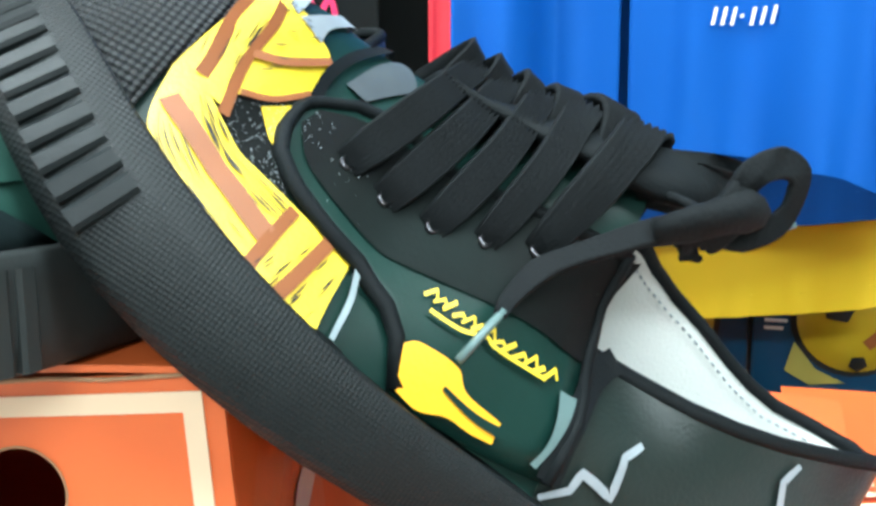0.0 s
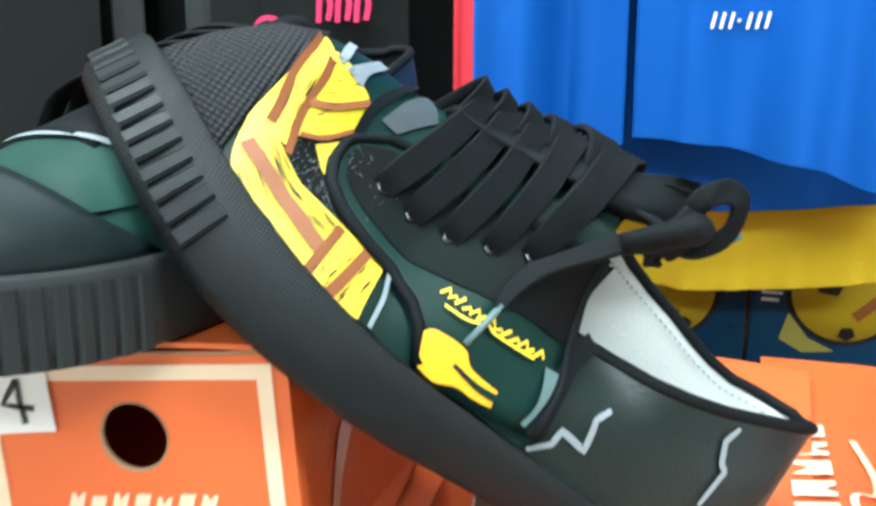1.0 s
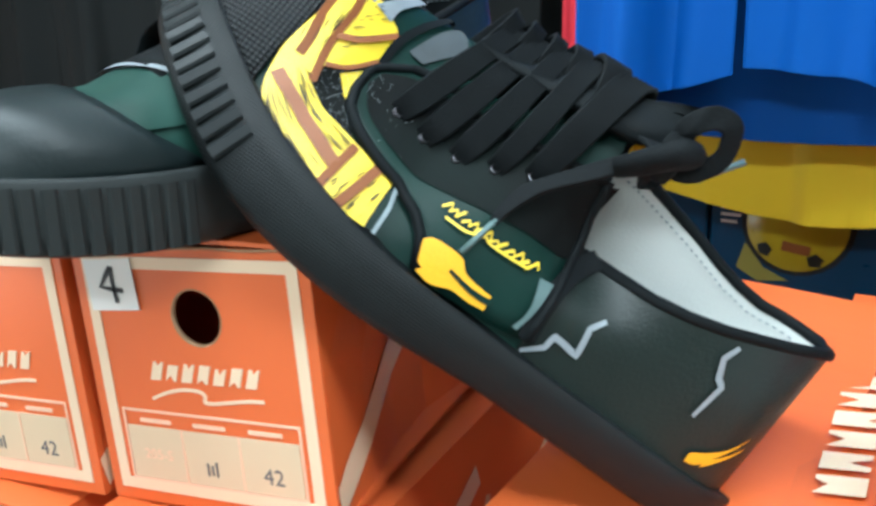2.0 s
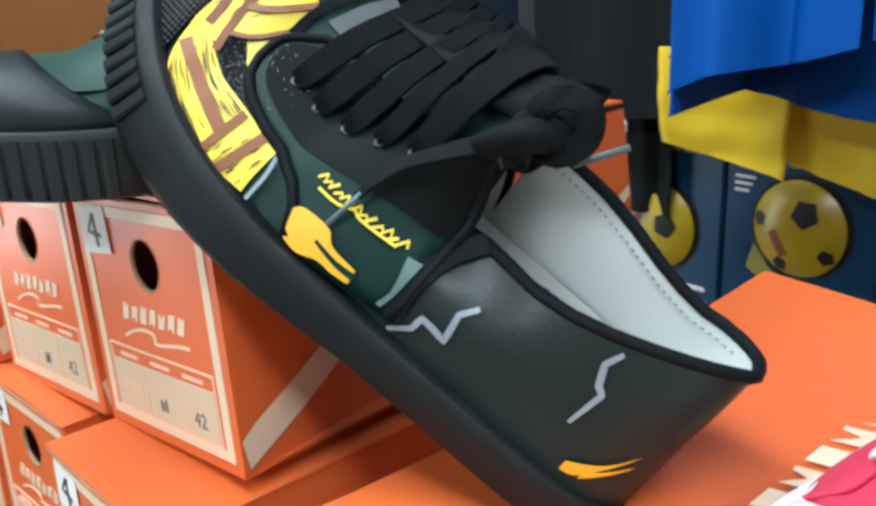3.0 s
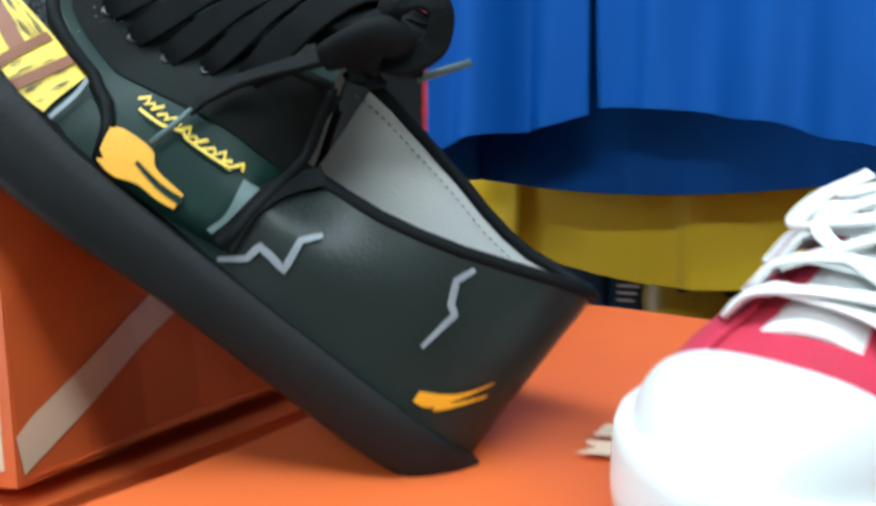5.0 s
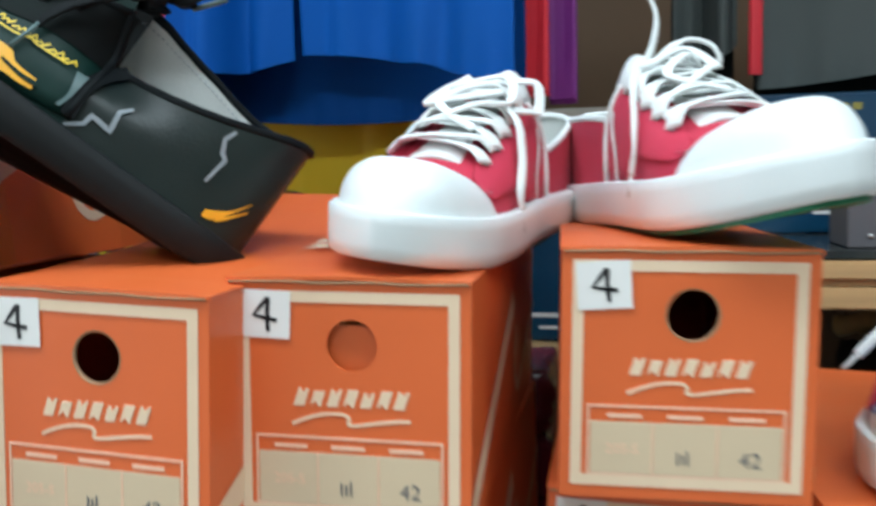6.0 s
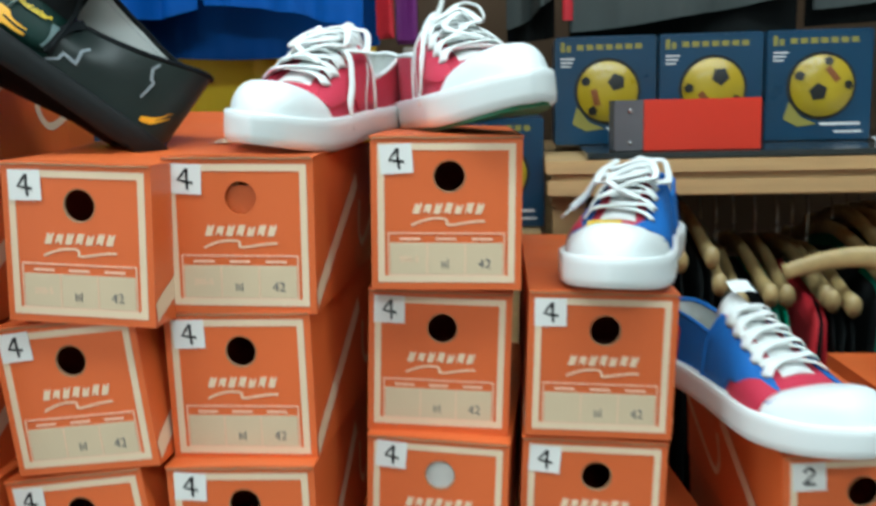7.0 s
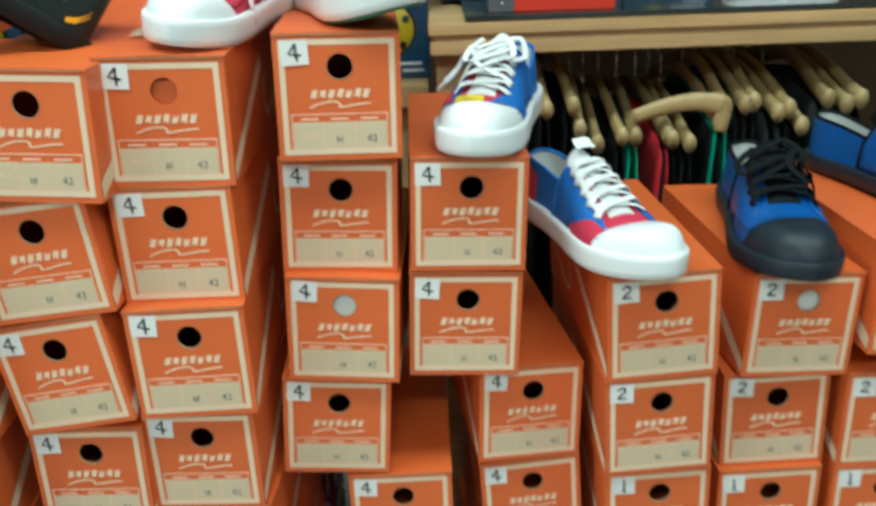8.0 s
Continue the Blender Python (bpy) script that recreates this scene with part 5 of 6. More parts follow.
loose_lace(shoe_c, [(0.150, -0.1, 0.010), (0.172, 0.30, 0.014), (0.188, 0.58, 0.009), (0.202, 0.82, 0.006), (0.200, 0.97, 0.006)], WHITELACE)
loose_lace(shoe_c, [(0.150, 0.1, 0.010), (0.150, -0.25, 0.010), (0.156, -0.45, 0.009), (0.164, -0.60, 0.008)], WHITELACE)
loose_lace(shoe_d, [(0.140, 0.1, 0.010), (0.158, -0.24, 0.014), (0.186, -0.52, 0.009), (0.194, -0.75, 0.006), (0.190, -0.94, 0.006)], WHITELACE)
loose_lace(shoe_d, [(0.140, -0.1, 0.010), (0.136, 0.0, 0.022), (0.128, 0.05, 0.040), (0.118, 0.02, 0.062)], WHITELACE)
HEAP = (((0.196, -0.20, 0.010), (0.186, 0.06, 0.019), (0.168, 0.24, 0.017), (0.150, 0.12, 0.022), (0.160, -0.16, 0.018)), ((0.150, 0.30, 0.010), (0.164, 0.06, 0.022), (0.184, -0.10, 0.018), (0.200, 0.12, 0.011)), ((0.132, -0.18, 0.014), (0.146, -0.34, 0.016), (0.170, -0.30, 0.014), (0.182, -0.04, 0.019), (0.166, 0.16, 0.020)), ((0.130, 0.16, 0.012), (0.124, 0.34, 0.016), (0.136, 0.48, 0.012), (0.156, 0.40, 0.014), (0.172, 0.26, 0.014)))


def lace_heap(shoe, count):
    """Loose loops of lace thrown over the laced ridge."""
    for k, pts in enumerate(HEAP[:count]):
        part("lace_loop", ribbon([skin(*q) for q in pts], 0.0034, (0.3, 0.2 * (k - 1), 1)), WHITELACE, shoe, "", True)


lace_heap(shoe_c, 4)
lace_heap(shoe_d, 2)
part("lace_loop", lace_line(bmesh.new(), [skin(*q) for q in ((0.138, 0.0, 0.010), (0.142, 0.16, 0.026), (0.150, 0.30, 0.030), (0.156, 0.36, 0.022), (0.150, 0.30, 0.014), (0.140, 0.1, 0.012))], 0.0036, 0.45, 36), WHITELACE, shoe_d, "", True)
loose_lace(shoe_d, [(0.150, 0.1, 0.010), (0.176, 0.30, 0.011), (0.196, 0.44, 0.008), (0.214, 0.52, 0.006)], WHITELACE)
MULTI = dict(quarter=BLUECAN, vamp=REDCAN, sole=WHITERUB, cap=WHITERUB, lace=WHITELACE, tongue=WHITELACE, binding=BLUECAN, sole_label="thick white rubber sole", cap_label="white rubber toe cap", cap_x=0.236, cap_sweep=0.022, puff=(0.76, 0.31), form=0.0, sole_h=0.027, slack=0.5, lace_w=0.0064, lace_v=0.36, group="red and blue canvas sneakers", bow=False, tab=0.6)
shoe_e = make_shoe(scaled(place(0.268, 0.259, 1.010, 255, 0, 0), 0.95), "two_colour_sneaker", "red and blue canvas sneaker with white toe cap on a box", **MULTI)
loose_lace(shoe_e, [(0.150, 0.1, 0.010), (0.148, -0.35, 0.012), (0.156, -0.60, 0.014), (0.168, -0.74, 0.020)], WHITELACE)
lace_heap(shoe_e, 4)
badge = part("printed_badge", strip(bmesh.new(), [(0.234, -0.34), (0.236, 0.02)], [(0.222, -0.30), (0.223, 0.02)], 0.0026, 10, 3), YELLOWP, shoe_e, "small yellow printed badge", True)
part("badge_print", brush(bmesh.new(), [(0.231, -0.26), (0.228, -0.16), (0.232, -0.08), (0.228, -0.01)], 0.0016, 0.0032, 16), INK, badge)
part("red_panel", strip(bmesh.new(), [(0.224, -0.98), (0.230, -0.36)], [(0.166, -0.98), (0.205, -0.45)], 0.0030, 14, 5), REDCAN, shoe_e, "crimson canvas panel", True)
part("blue_panel", strip(bmesh.new(), [(0.226, 0.98), (0.236, 0.06)], [(0.190, 0.98), (0.216, 0.30)], 0.0030, 14, 5), BLUECAN, shoe_e, "blue canvas panel", True)
shoe_f = make_shoe(scaled(place(0.290, 0.222, 0.8765, 292, 0, 0), 0.95), "two_colour_sneaker", "red and blue canvas sneaker with white toe cap and loose laces", **{**MULTI, "vamp": REDCAN})
part("red_panel", strip(bmesh.new(), [(0.058, -0.99), (0.058, -0.80)], [(0.006, -0.99), (0.006, -0.72)], 0.0016, 14, 4), REDCAN, shoe_f, "crimson canvas heel panel", True)
part("red_panel", strip(bmesh.new(), [(0.230, -0.98), (0.236, -0.40)], [(0.178, -0.98), (0.214, -0.46)], 0.0034, 14, 5), REDCAN, shoe_f, "crimson canvas panel", True)
part("pull_tab", strip(bmesh.new(), [(0.128, -0.10), (0.112, -0.10)], [(0.128, 0.14), (0.112, 0.14)], 0.018, 8, 4), WHITELACE, shoe_f, "white cloth tongue tab", True)
NAVY = dict(quarter=NAVYCAN, vamp=NAVYCAN, sole=BLUERUB, cap=BLUERUB, lace=BLACKLACE, tongue=DARKCAN, binding=DARKCAN, sole_label="dark blue-black rubber sole", cap_label="black rubber toe cap", cap_x=0.250, cap_sweep=0.012, puff=(0.74, 0.52), form=0.0, lace_w=0.0062, lace_v=0.40, group="blue and black sneakers", bow=False)
shoe_g = make_shoe(scaled(place(0.582, 0.285, 0.861, 265, 0, 0), 1.05), "blue_sneaker", "bright blue and black sneaker with black laces on a box", **NAVY)
shoe_h = make_shoe(scaled(place(0.705, 0.335, 0.893, 292, 0, 0), 0.97), "blue_sneaker", "bright blue and black sneaker with loose black laces", **NAVY)
for k, pts in enumerate((((0.190, -0.30, 0.010), (0.180, 0.05, 0.020), (0.165, 0.25, 0.024), (0.150, 0.05, 0.030), (0.160, -0.20, 0.022)), ((0.150, 0.40, 0.010), (0.162, 0.15, 0.026), (0.185, 0.05, 0.022), (0.200, 0.25, 0.012)), ((0.135, -0.2, 0.016), (0.150, -0.42, 0.020), (0.175, -0.40, 0.016), (0.180, -0.10, 0.022), (0.160, 0.20, 0.024)), ((0.128, 0.15, 0.014), (0.120, 0.45, 0.018), (0.130, 0.70, 0.012), (0.150, 0.62, 0.012), (0.170, 0.40, 0.014)))):
    for sh in (shoe_g, shoe_h):
        part("lace_loop", ribbon([skin(*q) for q in pts], 0.0040, (0.3, 0.2 * (k - 1), 1)), BLACKLACE, sh, "", True)
for sh in (shoe_g, shoe_h):
    loose_lace(sh, [(0.150, -0.1, 0.010), (0.148, 0.35, 0.014), (0.160, 0.60, 0.012), (0.172, 0.78, 0.006), (0.186, 0.92, 0.006)], BLACKLACE)


# ---------------- hanging clothes ----------------
def drape(x0, x1, y0, y1, depth, folds, seed):
    """A hanging surface: y at a fraction across f and down g, with soft pleats and a few sharp creases."""
    rng = random.Random(seed)
    ph = [rng.uniform(0, 6.28) for _ in range(4)]
    crease = [(rng.uniform(0.06, 0.94), rng.uniform(0.25, 0.6) * rng.choice((-1, 1)), rng.uniform(0.02, 0.05)) for _ in range(max(1, round(folds * 1.6)))]
    wide = abs(x1 - x0)

    def at(f, g):
        k = depth * (0.30 + 0.70 * g)
        w = math.sin(f * folds * 6.28 + ph[0]) * 0.6 + math.sin(f * folds * 1.7 * 6.28 + ph[1] + g * 1.5) * 0.3 * g + math.sin(f * 3.1 + ph[2] + g * 2) * 0.5 + 0.16 * math.sin(f * 8 + g * 13 + ph[3]) * math.sin(f * 5 - g * 4 + ph[0])
        for c, h, s in crease:
            w += h * math.tanh((f - c - 0.04 * (1 - g)) / s)
        low = max(0.0, (g - 0.93) / 0.07)  # the hem puckers
        return y0 + (y1 - y0) * f + k * w + low * 0.0016 * math.sin(f * wide * 210 + ph[1]) * math.sin(f * wide * 67 + ph[2])
    return at


def panel(name, mat, parent, x0, x1, ztop, hem, y, folds=1.5, depth=0.010, y1=None, seed=1, nx=70, nz=80, label="", band=0.0, band_mat=None):
    """A cloth panel; its stitched hem is a part of its own."""
    at = drape(x0, x1, y, y if y1 is None else y1, depth, folds, seed)
    bm = bmesh.new()
    down = [1 - (1 - j / nz) ** 1.7 for j in range(nz + 1)]
    grid(bm, [[(x0 + (x1 - x0) * i / nx, at(i / nx, g), ztop + (hem(i / nx) - ztop) * g) for i in range(nx + 1)] for g in down])
    ob = part(name, thicken(bm, 0.0014), mat, parent, label, True)
    if band:
        bm = bmesh.new()
        for e0, e1, out in ((0.0, 0.0022, 0.0006), (band - 0.0012, band + 0.0008, 0.0006)):  # folded edge and seam
            rows = []
            for z_off, o in ((e0, 0.0), (e0, out), (e1, out), (e1, 0.0)):
                r = []
                for i in range(nx + 1):
                    f = i / nx
                    h = hem(f)
                    z = h - 0.0004 + z_off
                    r.append((x0 + (x1 - x0) * f, at(f, (z - ztop) / (h - ztop)) - 0.0008 - o, z))
                rows.append(r)
            grid(bm, rows)
        part("hem", bm, band_mat or mat, ob, "stitched hem", True)
    return ob


jersey = thing("blue_jersey", "royal blue sports jersey hanging with a side slit", "shirt", "hanging clothes")
panel("front_panel", BLUEFAB, jersey, -0.391, -0.288, 1.95, lambda f: 1.268 + 0.030 * f ** 0.7 + 0.0015 * math.sin(f * 7), 0.312, 1.6, 0.015, y1=0.380, seed=3, band=0.026)
panel("front_panel", BLUEFAB, jersey, -0.281, -0.066, 1.95, lambda f: 1.304 - 0.045 * f ** 1.8 + 0.0020 * math.sin(f * 23) * f, 0.360, 1.9, 0.016, y1=0.350, seed=5, band=0.026)
panel("back_panel", BLUEFAB, jersey, -0.436, -0.068, 1.95, lambda f: 1.254 - 0.015 * math.sin(f * 3.1), 0.452, 1.3, 0.012, seed=8, band=0.022)
panel("side_panel", BLUEFAB, jersey, -0.428, -0.390, 1.95, lambda f: 1.252, 0.462, 0.4, 0.003, y1=0.316, seed=9, nx=14, band=0.022)
lies = drape(-0.281, -0.066, 0.360, 0.350, 0.016, 1.9, 5)
for i in range(7):
    a = -0.228 + i * 0.0062
    z0, z1 = (1.3850, 1.3850 + 0.0115) if i != 3 else (1.3850 + 0.005, 1.3850 + 0.0072)
    y = min(lies((a + d + 0.281) / 0.215, (1.95 - z0) / 0.68) for d in (0.0, 0.007)) - 0.0022
    part("printed_stroke", plate(bmesh.new(), [(a, z0), (a + 0.0022, z0), (a + 0.0022 + (z1 - z0) * 0.2, z1), (a + (z1 - z0) * 0.2, z1)], y, y + 0.0012), WHITEP, jersey, "white printed stroke")
t = thing("yellow_jersey", "bright yellow jersey hanging behind the blue one", "shirt", "hanging clothes")
panel("front_panel", YELFAB, t, -0.412, -0.078, 1.9, lambda f: 1.184 - 0.026 * math.sin(f * 3.1), 0.500, 1.2, 0.012, seed=11, band=0.018)
panel("front_corner", YELFAB, t, -0.519, -0.404, 1.284, lambda f: 1.196 - 0.026 * f ** 0.8, 0.470, 0.5, 0.012, y1=0.500, seed=15, nx=16, band=0.014)
panel("back_panel", YELFAB, t, -0.402, -0.085, 1.9, lambda f: 1.190 - 0.010 * math.sin(f * 3.1), 0.524, 1.2, 0.008, seed=12)
for name, label, mat, x0, x1, hem, y, sd in (("red_shirt", "red shirt edge hanging beside the blue jersey", REDFAB, -0.416, -0.394, 1.29, 0.350, 12), ("red_shirt", "red shirt hanging beside the blue jersey", REDFAB, -0.064, -0.042, 1.262, 0.40, 13), ("purple_shirt", "purple shirt hanging on the rail", PURFAB, -0.046, -0.018, 1.258, 0.45, 14)):
    t = thing(name, label, "shirt", "hanging clothes")
    panel("front_panel", mat, t, x0, x1, 1.95, lambda f, h=hem: h, y, 0.5, 0.005, seed=sd, nx=8, band=0.016)
    panel("back_panel", mat, t, x0, x1, 1.95, lambda f, h=hem: h - 0.004, y + 0.014, 0.5, 0.005, seed=sd + 1, nx=8)


def dark_shirt(x0, x1, hem, y, seed, label="charcoal black shirt hanging on the rail", mat=None, sleeve=0):
    t = thing("dark_shirt", label, "shirt", "hanging clothes")
    panel("front_panel", mat or DARKFAB, t, x0, x1, 1.95, lambda f: hem - 0.012 * math.sin(f * 3), y, 1.0, 0.016, seed=seed, band=0.020)
    panel("back_panel", mat or DARKFAB, t, x0 + 0.01, x1 - 0.01, 1.95, lambda f: hem + 0.004, y + 0.03, 1.0, 0.010, seed=seed + 1)
    if sleeve:
        a, b = (x1, x1 + 0.035) if sleeve > 0 else (x0 - 0.035, x0)
        panel("sleeve", CHARGREY, t, a, b, 1.95, lambda f: hem + 0.05, y + 0.012, 0.5, 0.008, seed=seed + 2, nx=10)
    return t


ds = dark_shirt(-0.735, -0.515, 1.215, 0.520, 21, "charcoal shirt with a bright pink chest print", sleeve=-1)
for k in range(3):  # thick pink print strokes
    a = -0.600 + 0.020 * k
    part("printed_stroke", stroke(bmesh.new(), [(p.x, p.y) for p in spline([(a, 1.398, 0), (a + 0.002, 1.420, 0), (a + 0.009, 1.428, 0), (a + 0.013, 1.415, 0), (a + 0.010, 1.400, 0)], 12)], 0.0055, 0.4985, 0.5005), PINKP, ds, "pink printed stroke")
part("printed_disc", plate(bmesh.new(), [(-0.655 + 0.018 * math.cos(2 * math.pi * k / 24), 1.388 + 0.018 * math.sin(2 * math.pi * k / 24)) for k in range(24)], 0.4985, 0.5005), PINKP, ds, "round pink print")
dark_shirt(-1.10, -0.890, 1.06, 0.560, 24, "black long-sleeved shirt hanging on the rail", sleeve=1)
dark_shirt(-1.36, -1.12, 1.05, 0.640, 27)
for k, (a, b) in enumerate(((-1.55, -1.26), (-1.24, -0.96), (-0.95, -0.70), (-0.69, -0.47), (-1.79, -1.56), (-2.04, -1.80))):
    dark_shirt(a, b, 1.0 + 0.01 * (k % 4), 0.735, 61 + 3 * k, "black garment hanging at the back of the rack")
tr = thing("dark_trousers", "dark grey trousers hanging behind the shirt", "trousers", "hanging clothes")
for x0, x1 in ((-0.690, -0.632), (-0.624, -0.566)):
    panel("leg", DARKFAB, tr, x0, x1, 1.40, lambda f: 1.095, 0.556, 0.6, 0.010, seed=int(-x0 * 100), nx=14)
part("waistband", box_bm(-0.695, -0.540, 0.548, 0.566, 1.395, 1.43, 0.003), DARKFAB, tr)
part("zip_pull", box_bm(-0.617, -0.613, 0.540, 0.544, 1.185, 1.197, 0.001), STEEL, tr, "small steel zip pull")
t = thing("dark_coat", "black coat hanging at the end of the rail", "coat", "hanging clothes")
for k, y0 in enumerate((-0.03, 0.04)):
    bm = bmesh.new()
    at = drape(0, 1, 0, 0, 0.014, 1.0, 41 + k)
    grid(bm, [[(-1.40 + 0.03 * k + at(i / 16, j / 20), y0 + 0.075 * i / 16, 1.95 + (0.98 - 1.95) * j / 20) for i in range(17)] for j in range(21)])
    part("front_panel", thicken(bm, 0.002), DARKFAB, t, "", True)
part("coat_hanger", tube(bmesh.new(), [Vector((-1.385, -0.03, 1.945)), Vector((-1.385, 0.0, 1.955)), Vector((-1.385, 0.06, 1.955)), Vector((-1.385, 0.12, 1.945))], 0.006), STEEL, t, "", True)
for i, (x0, x1, hem, y, sd) in enumerate(((0.195, 0.560, 1.305, 0.74, 31), (0.092, 0.172, 1.315, 0.77, 33), (0.58, 0.90, 1.33, 0.76, 35))):
    t = thing("grey_shirt", "grey shirt with a pink side seam on the rail" if i == 0 else "plain grey shirt hanging on the rail", "shirt", "hanging clothes")
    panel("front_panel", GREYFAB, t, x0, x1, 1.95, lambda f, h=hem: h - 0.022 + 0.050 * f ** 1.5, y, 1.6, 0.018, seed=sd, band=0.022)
    # charcoal instead of grey: shadow under the front hem put into the colour
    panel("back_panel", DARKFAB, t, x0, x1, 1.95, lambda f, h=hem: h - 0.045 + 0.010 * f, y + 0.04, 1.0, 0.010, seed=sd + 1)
    if i == 0:
        panel("side_seam", REDFAB, t, x0 - 0.012, x0 + 0.004, 1.95, lambda f, h=hem: h - 0.004, y - 0.006, 0.5, 0.004, seed=sd, nx=4, label="pink side seam")

rk = thing("clothes_rack", "steel clothes rack with several rails", "clothes rack")
for y in (0.40, 0.46, 0.51, 0.57, 0.65, 0.755):
    part("rail", tube(bmesh.new(), [Vector((-2.06, y, 1.952)), Vector((1.0, y, 1.952))], 0.008), STEEL, rk, "", True)
part("rail", tube(bmesh.new(), [Vector((-1.385, -0.10, 1.965)), Vector((-1.385, 0.66, 1.965))], 0.008), STEEL, rk, "", True)
for x in (-2.06, 1.0):
    part("crossbar", tube(bmesh.new(), [Vector((x, 0.38, 1.945)), Vector((x, 1.3, 1.945))], 0.010), STEEL, rk, "", True)
    part("post", tube(bmesh.new(), [Vector((x, 1.3, FLOOR)), Vector((x, 1.3, 1.95))], 0.012), STEEL, rk, "", True)


# ---------------- ball boxes, table, hangers ----------------
def disc(cx, cz, r, n=24, sx=1.0):
    return [(cx + r * sx * math.cos(2 * math.pi * k / n), cz + r * math.sin(2 * math.pi * k / n)) for k in range(n)]


def ball_box(x0, x1, y, z0, z1, d=0.16, bx=0.52, bz=0.50, turn=0.0, floor_box=False):
    """A card box whose front carries a printed yellow ball and printed bars."""
    b = thing("ball_box", "dark blue glossy ball box with a printed yellow ball", "ball box", "boxed footballs")
    w, h = x1 - x0, z1 - z0
    part("carton", box_bm(x0, x1, y, y + d, z0, z1, 0.002), BALLBLUE, b)
    part("top_flap", box_bm(x0 + 0.003, x1 - 0.003, y + 0.002, y + d - 0.004, z1 + 0.0003, z1 + 0.0018), BALLBLUE, b)
    cx, cz, r = x0 + w * bx, z0 + h * bz, 0.30 * w
    P = lambda a, b_: (y - a, y - b_)
    part("window_rim", plate(bmesh.new(), disc(cx, cz, r * 1.10), *P(0.0006, -0.0004)), BLACKP, b, "dark round window rim")

    def bulge(u, w, off=0.0):
        """A point of the ball that swells out of the window."""
        return (cx + r * u, y - 0.0010 - 0.30 * r * math.sqrt(max(0.0, 1 - 0.98 * (u * u + w * w))) - off, cz + r * w)

    def spot(u0, w0, size, n, off, start=0.0, long=1.0, lean=0.0):
        bm = bmesh.new()
        rows = []
        for ring in range(5):
            k = size * ring / 4
            row = []
            for q in range(n * 4):
                a = start + 6.2832 * q / (n * 4)
                if n < 9:  # straight sides between the corners
                    step = 6.2832 / n
                    k2 = k * math.cos(step / 2) / math.cos((a - start) % step - step / 2)
                else:
                    k2 = k
                p, t = k2 * math.cos(a) * long, k2 * math.sin(a)
                u, w = u0 + p * math.cos(lean) - t * math.sin(lean), w0 + p * math.sin(lean) + t * math.cos(lean)
                m = max(1.0, math.hypot(u, w) / 0.985)
                row.append(bulge(u / m, w / m, off))
            rows.append(row)
        grid(bm, rows[1:], close=True)
        bm.verts.ensure_lookup_table()
        bm.faces.new(bm.verts[:n * 4])
        return bm
    ball = part("ball", spot(0, 0, 0.985, 12, 0.0), BALLYEL, b, "yellow vinyl ball in the window", True)
    part("dark_patch", spot(0.34 * math.cos(turn), 0.34 * math.sin(turn) + 0.1, 0.30, 5, 0.0006, turn), BLACKP, ball)
    for k in range(3):
        a = turn + 2.1 + k * 1.35
        part("dark_patch", spot(0.80 * math.cos(a), 0.80 * math.sin(a), 0.17, 5, 0.0006, a), BLACKP, ball)
    part("brown_panel", spot(0.45 * math.cos(turn + 3.0), 0.45 * math.sin(turn + 3.0), 0.15, 4, 0.0005, 0.785, 2.6, turn + 1.2), BROWNP, ball, "brown printed panel")
    swash = [(cx - 1.0 * r, cz - 0.5 * r), (cx - 0.6 * r, cz - 1.0 * r), (cx - 0.1 * r, cz - 1.22 * r), (cx - 0.7 * r, cz - 1.30 * r), (cx - 1.15 * r, cz - 1.05 * r)]
    part("printed_swash", plate(bmesh.new(), swash, *P(0.0015, 0.0004)), OLIVEP, b)
    bm = bmesh.new()
    for k in range(7):
        add_box(bm, x0 + w * (0.22 + 0.095 * k), x0 + w * (0.22 + 0.095 * k + 0.065), y - 0.0006, y + 0.0004, z0 + h * 0.885, z0 + h * 0.935)
    add_box(bm, x0 + w * 0.06, x0 + w * 0.10, y - 0.0006, y + 0.0004, z0 + h * 0.87, z0 + h * 0.96)
    add_box(bm, x0 + w * 0.12, x0 + w * 0.16, y - 0.0006, y + 0.0004, z0 + h * 0.87, z0 + h * 0.93)
    tagged(part("printed_mark", bm, OLIVEP, b, "dim gold printed bars"), kind="stuff")
    for u0, u1, v0, v1 in [(0.06, 0.20 - 0.02 * k, 0.80 - 0.035 * k, 0.815 - 0.035 * k) for k in range(3)] + [(0.52, 0.90, 0.14, 0.165), (0.66, 0.92, 0.07, 0.09)]:
        part("printed_line", box_bm(x0 + w * u0, x0 + w * u1, y - 0.0006, y + 0.0004, z0 + h * v0, z0 + h * v1), WHITEP, b, "small white printed line")
    return b


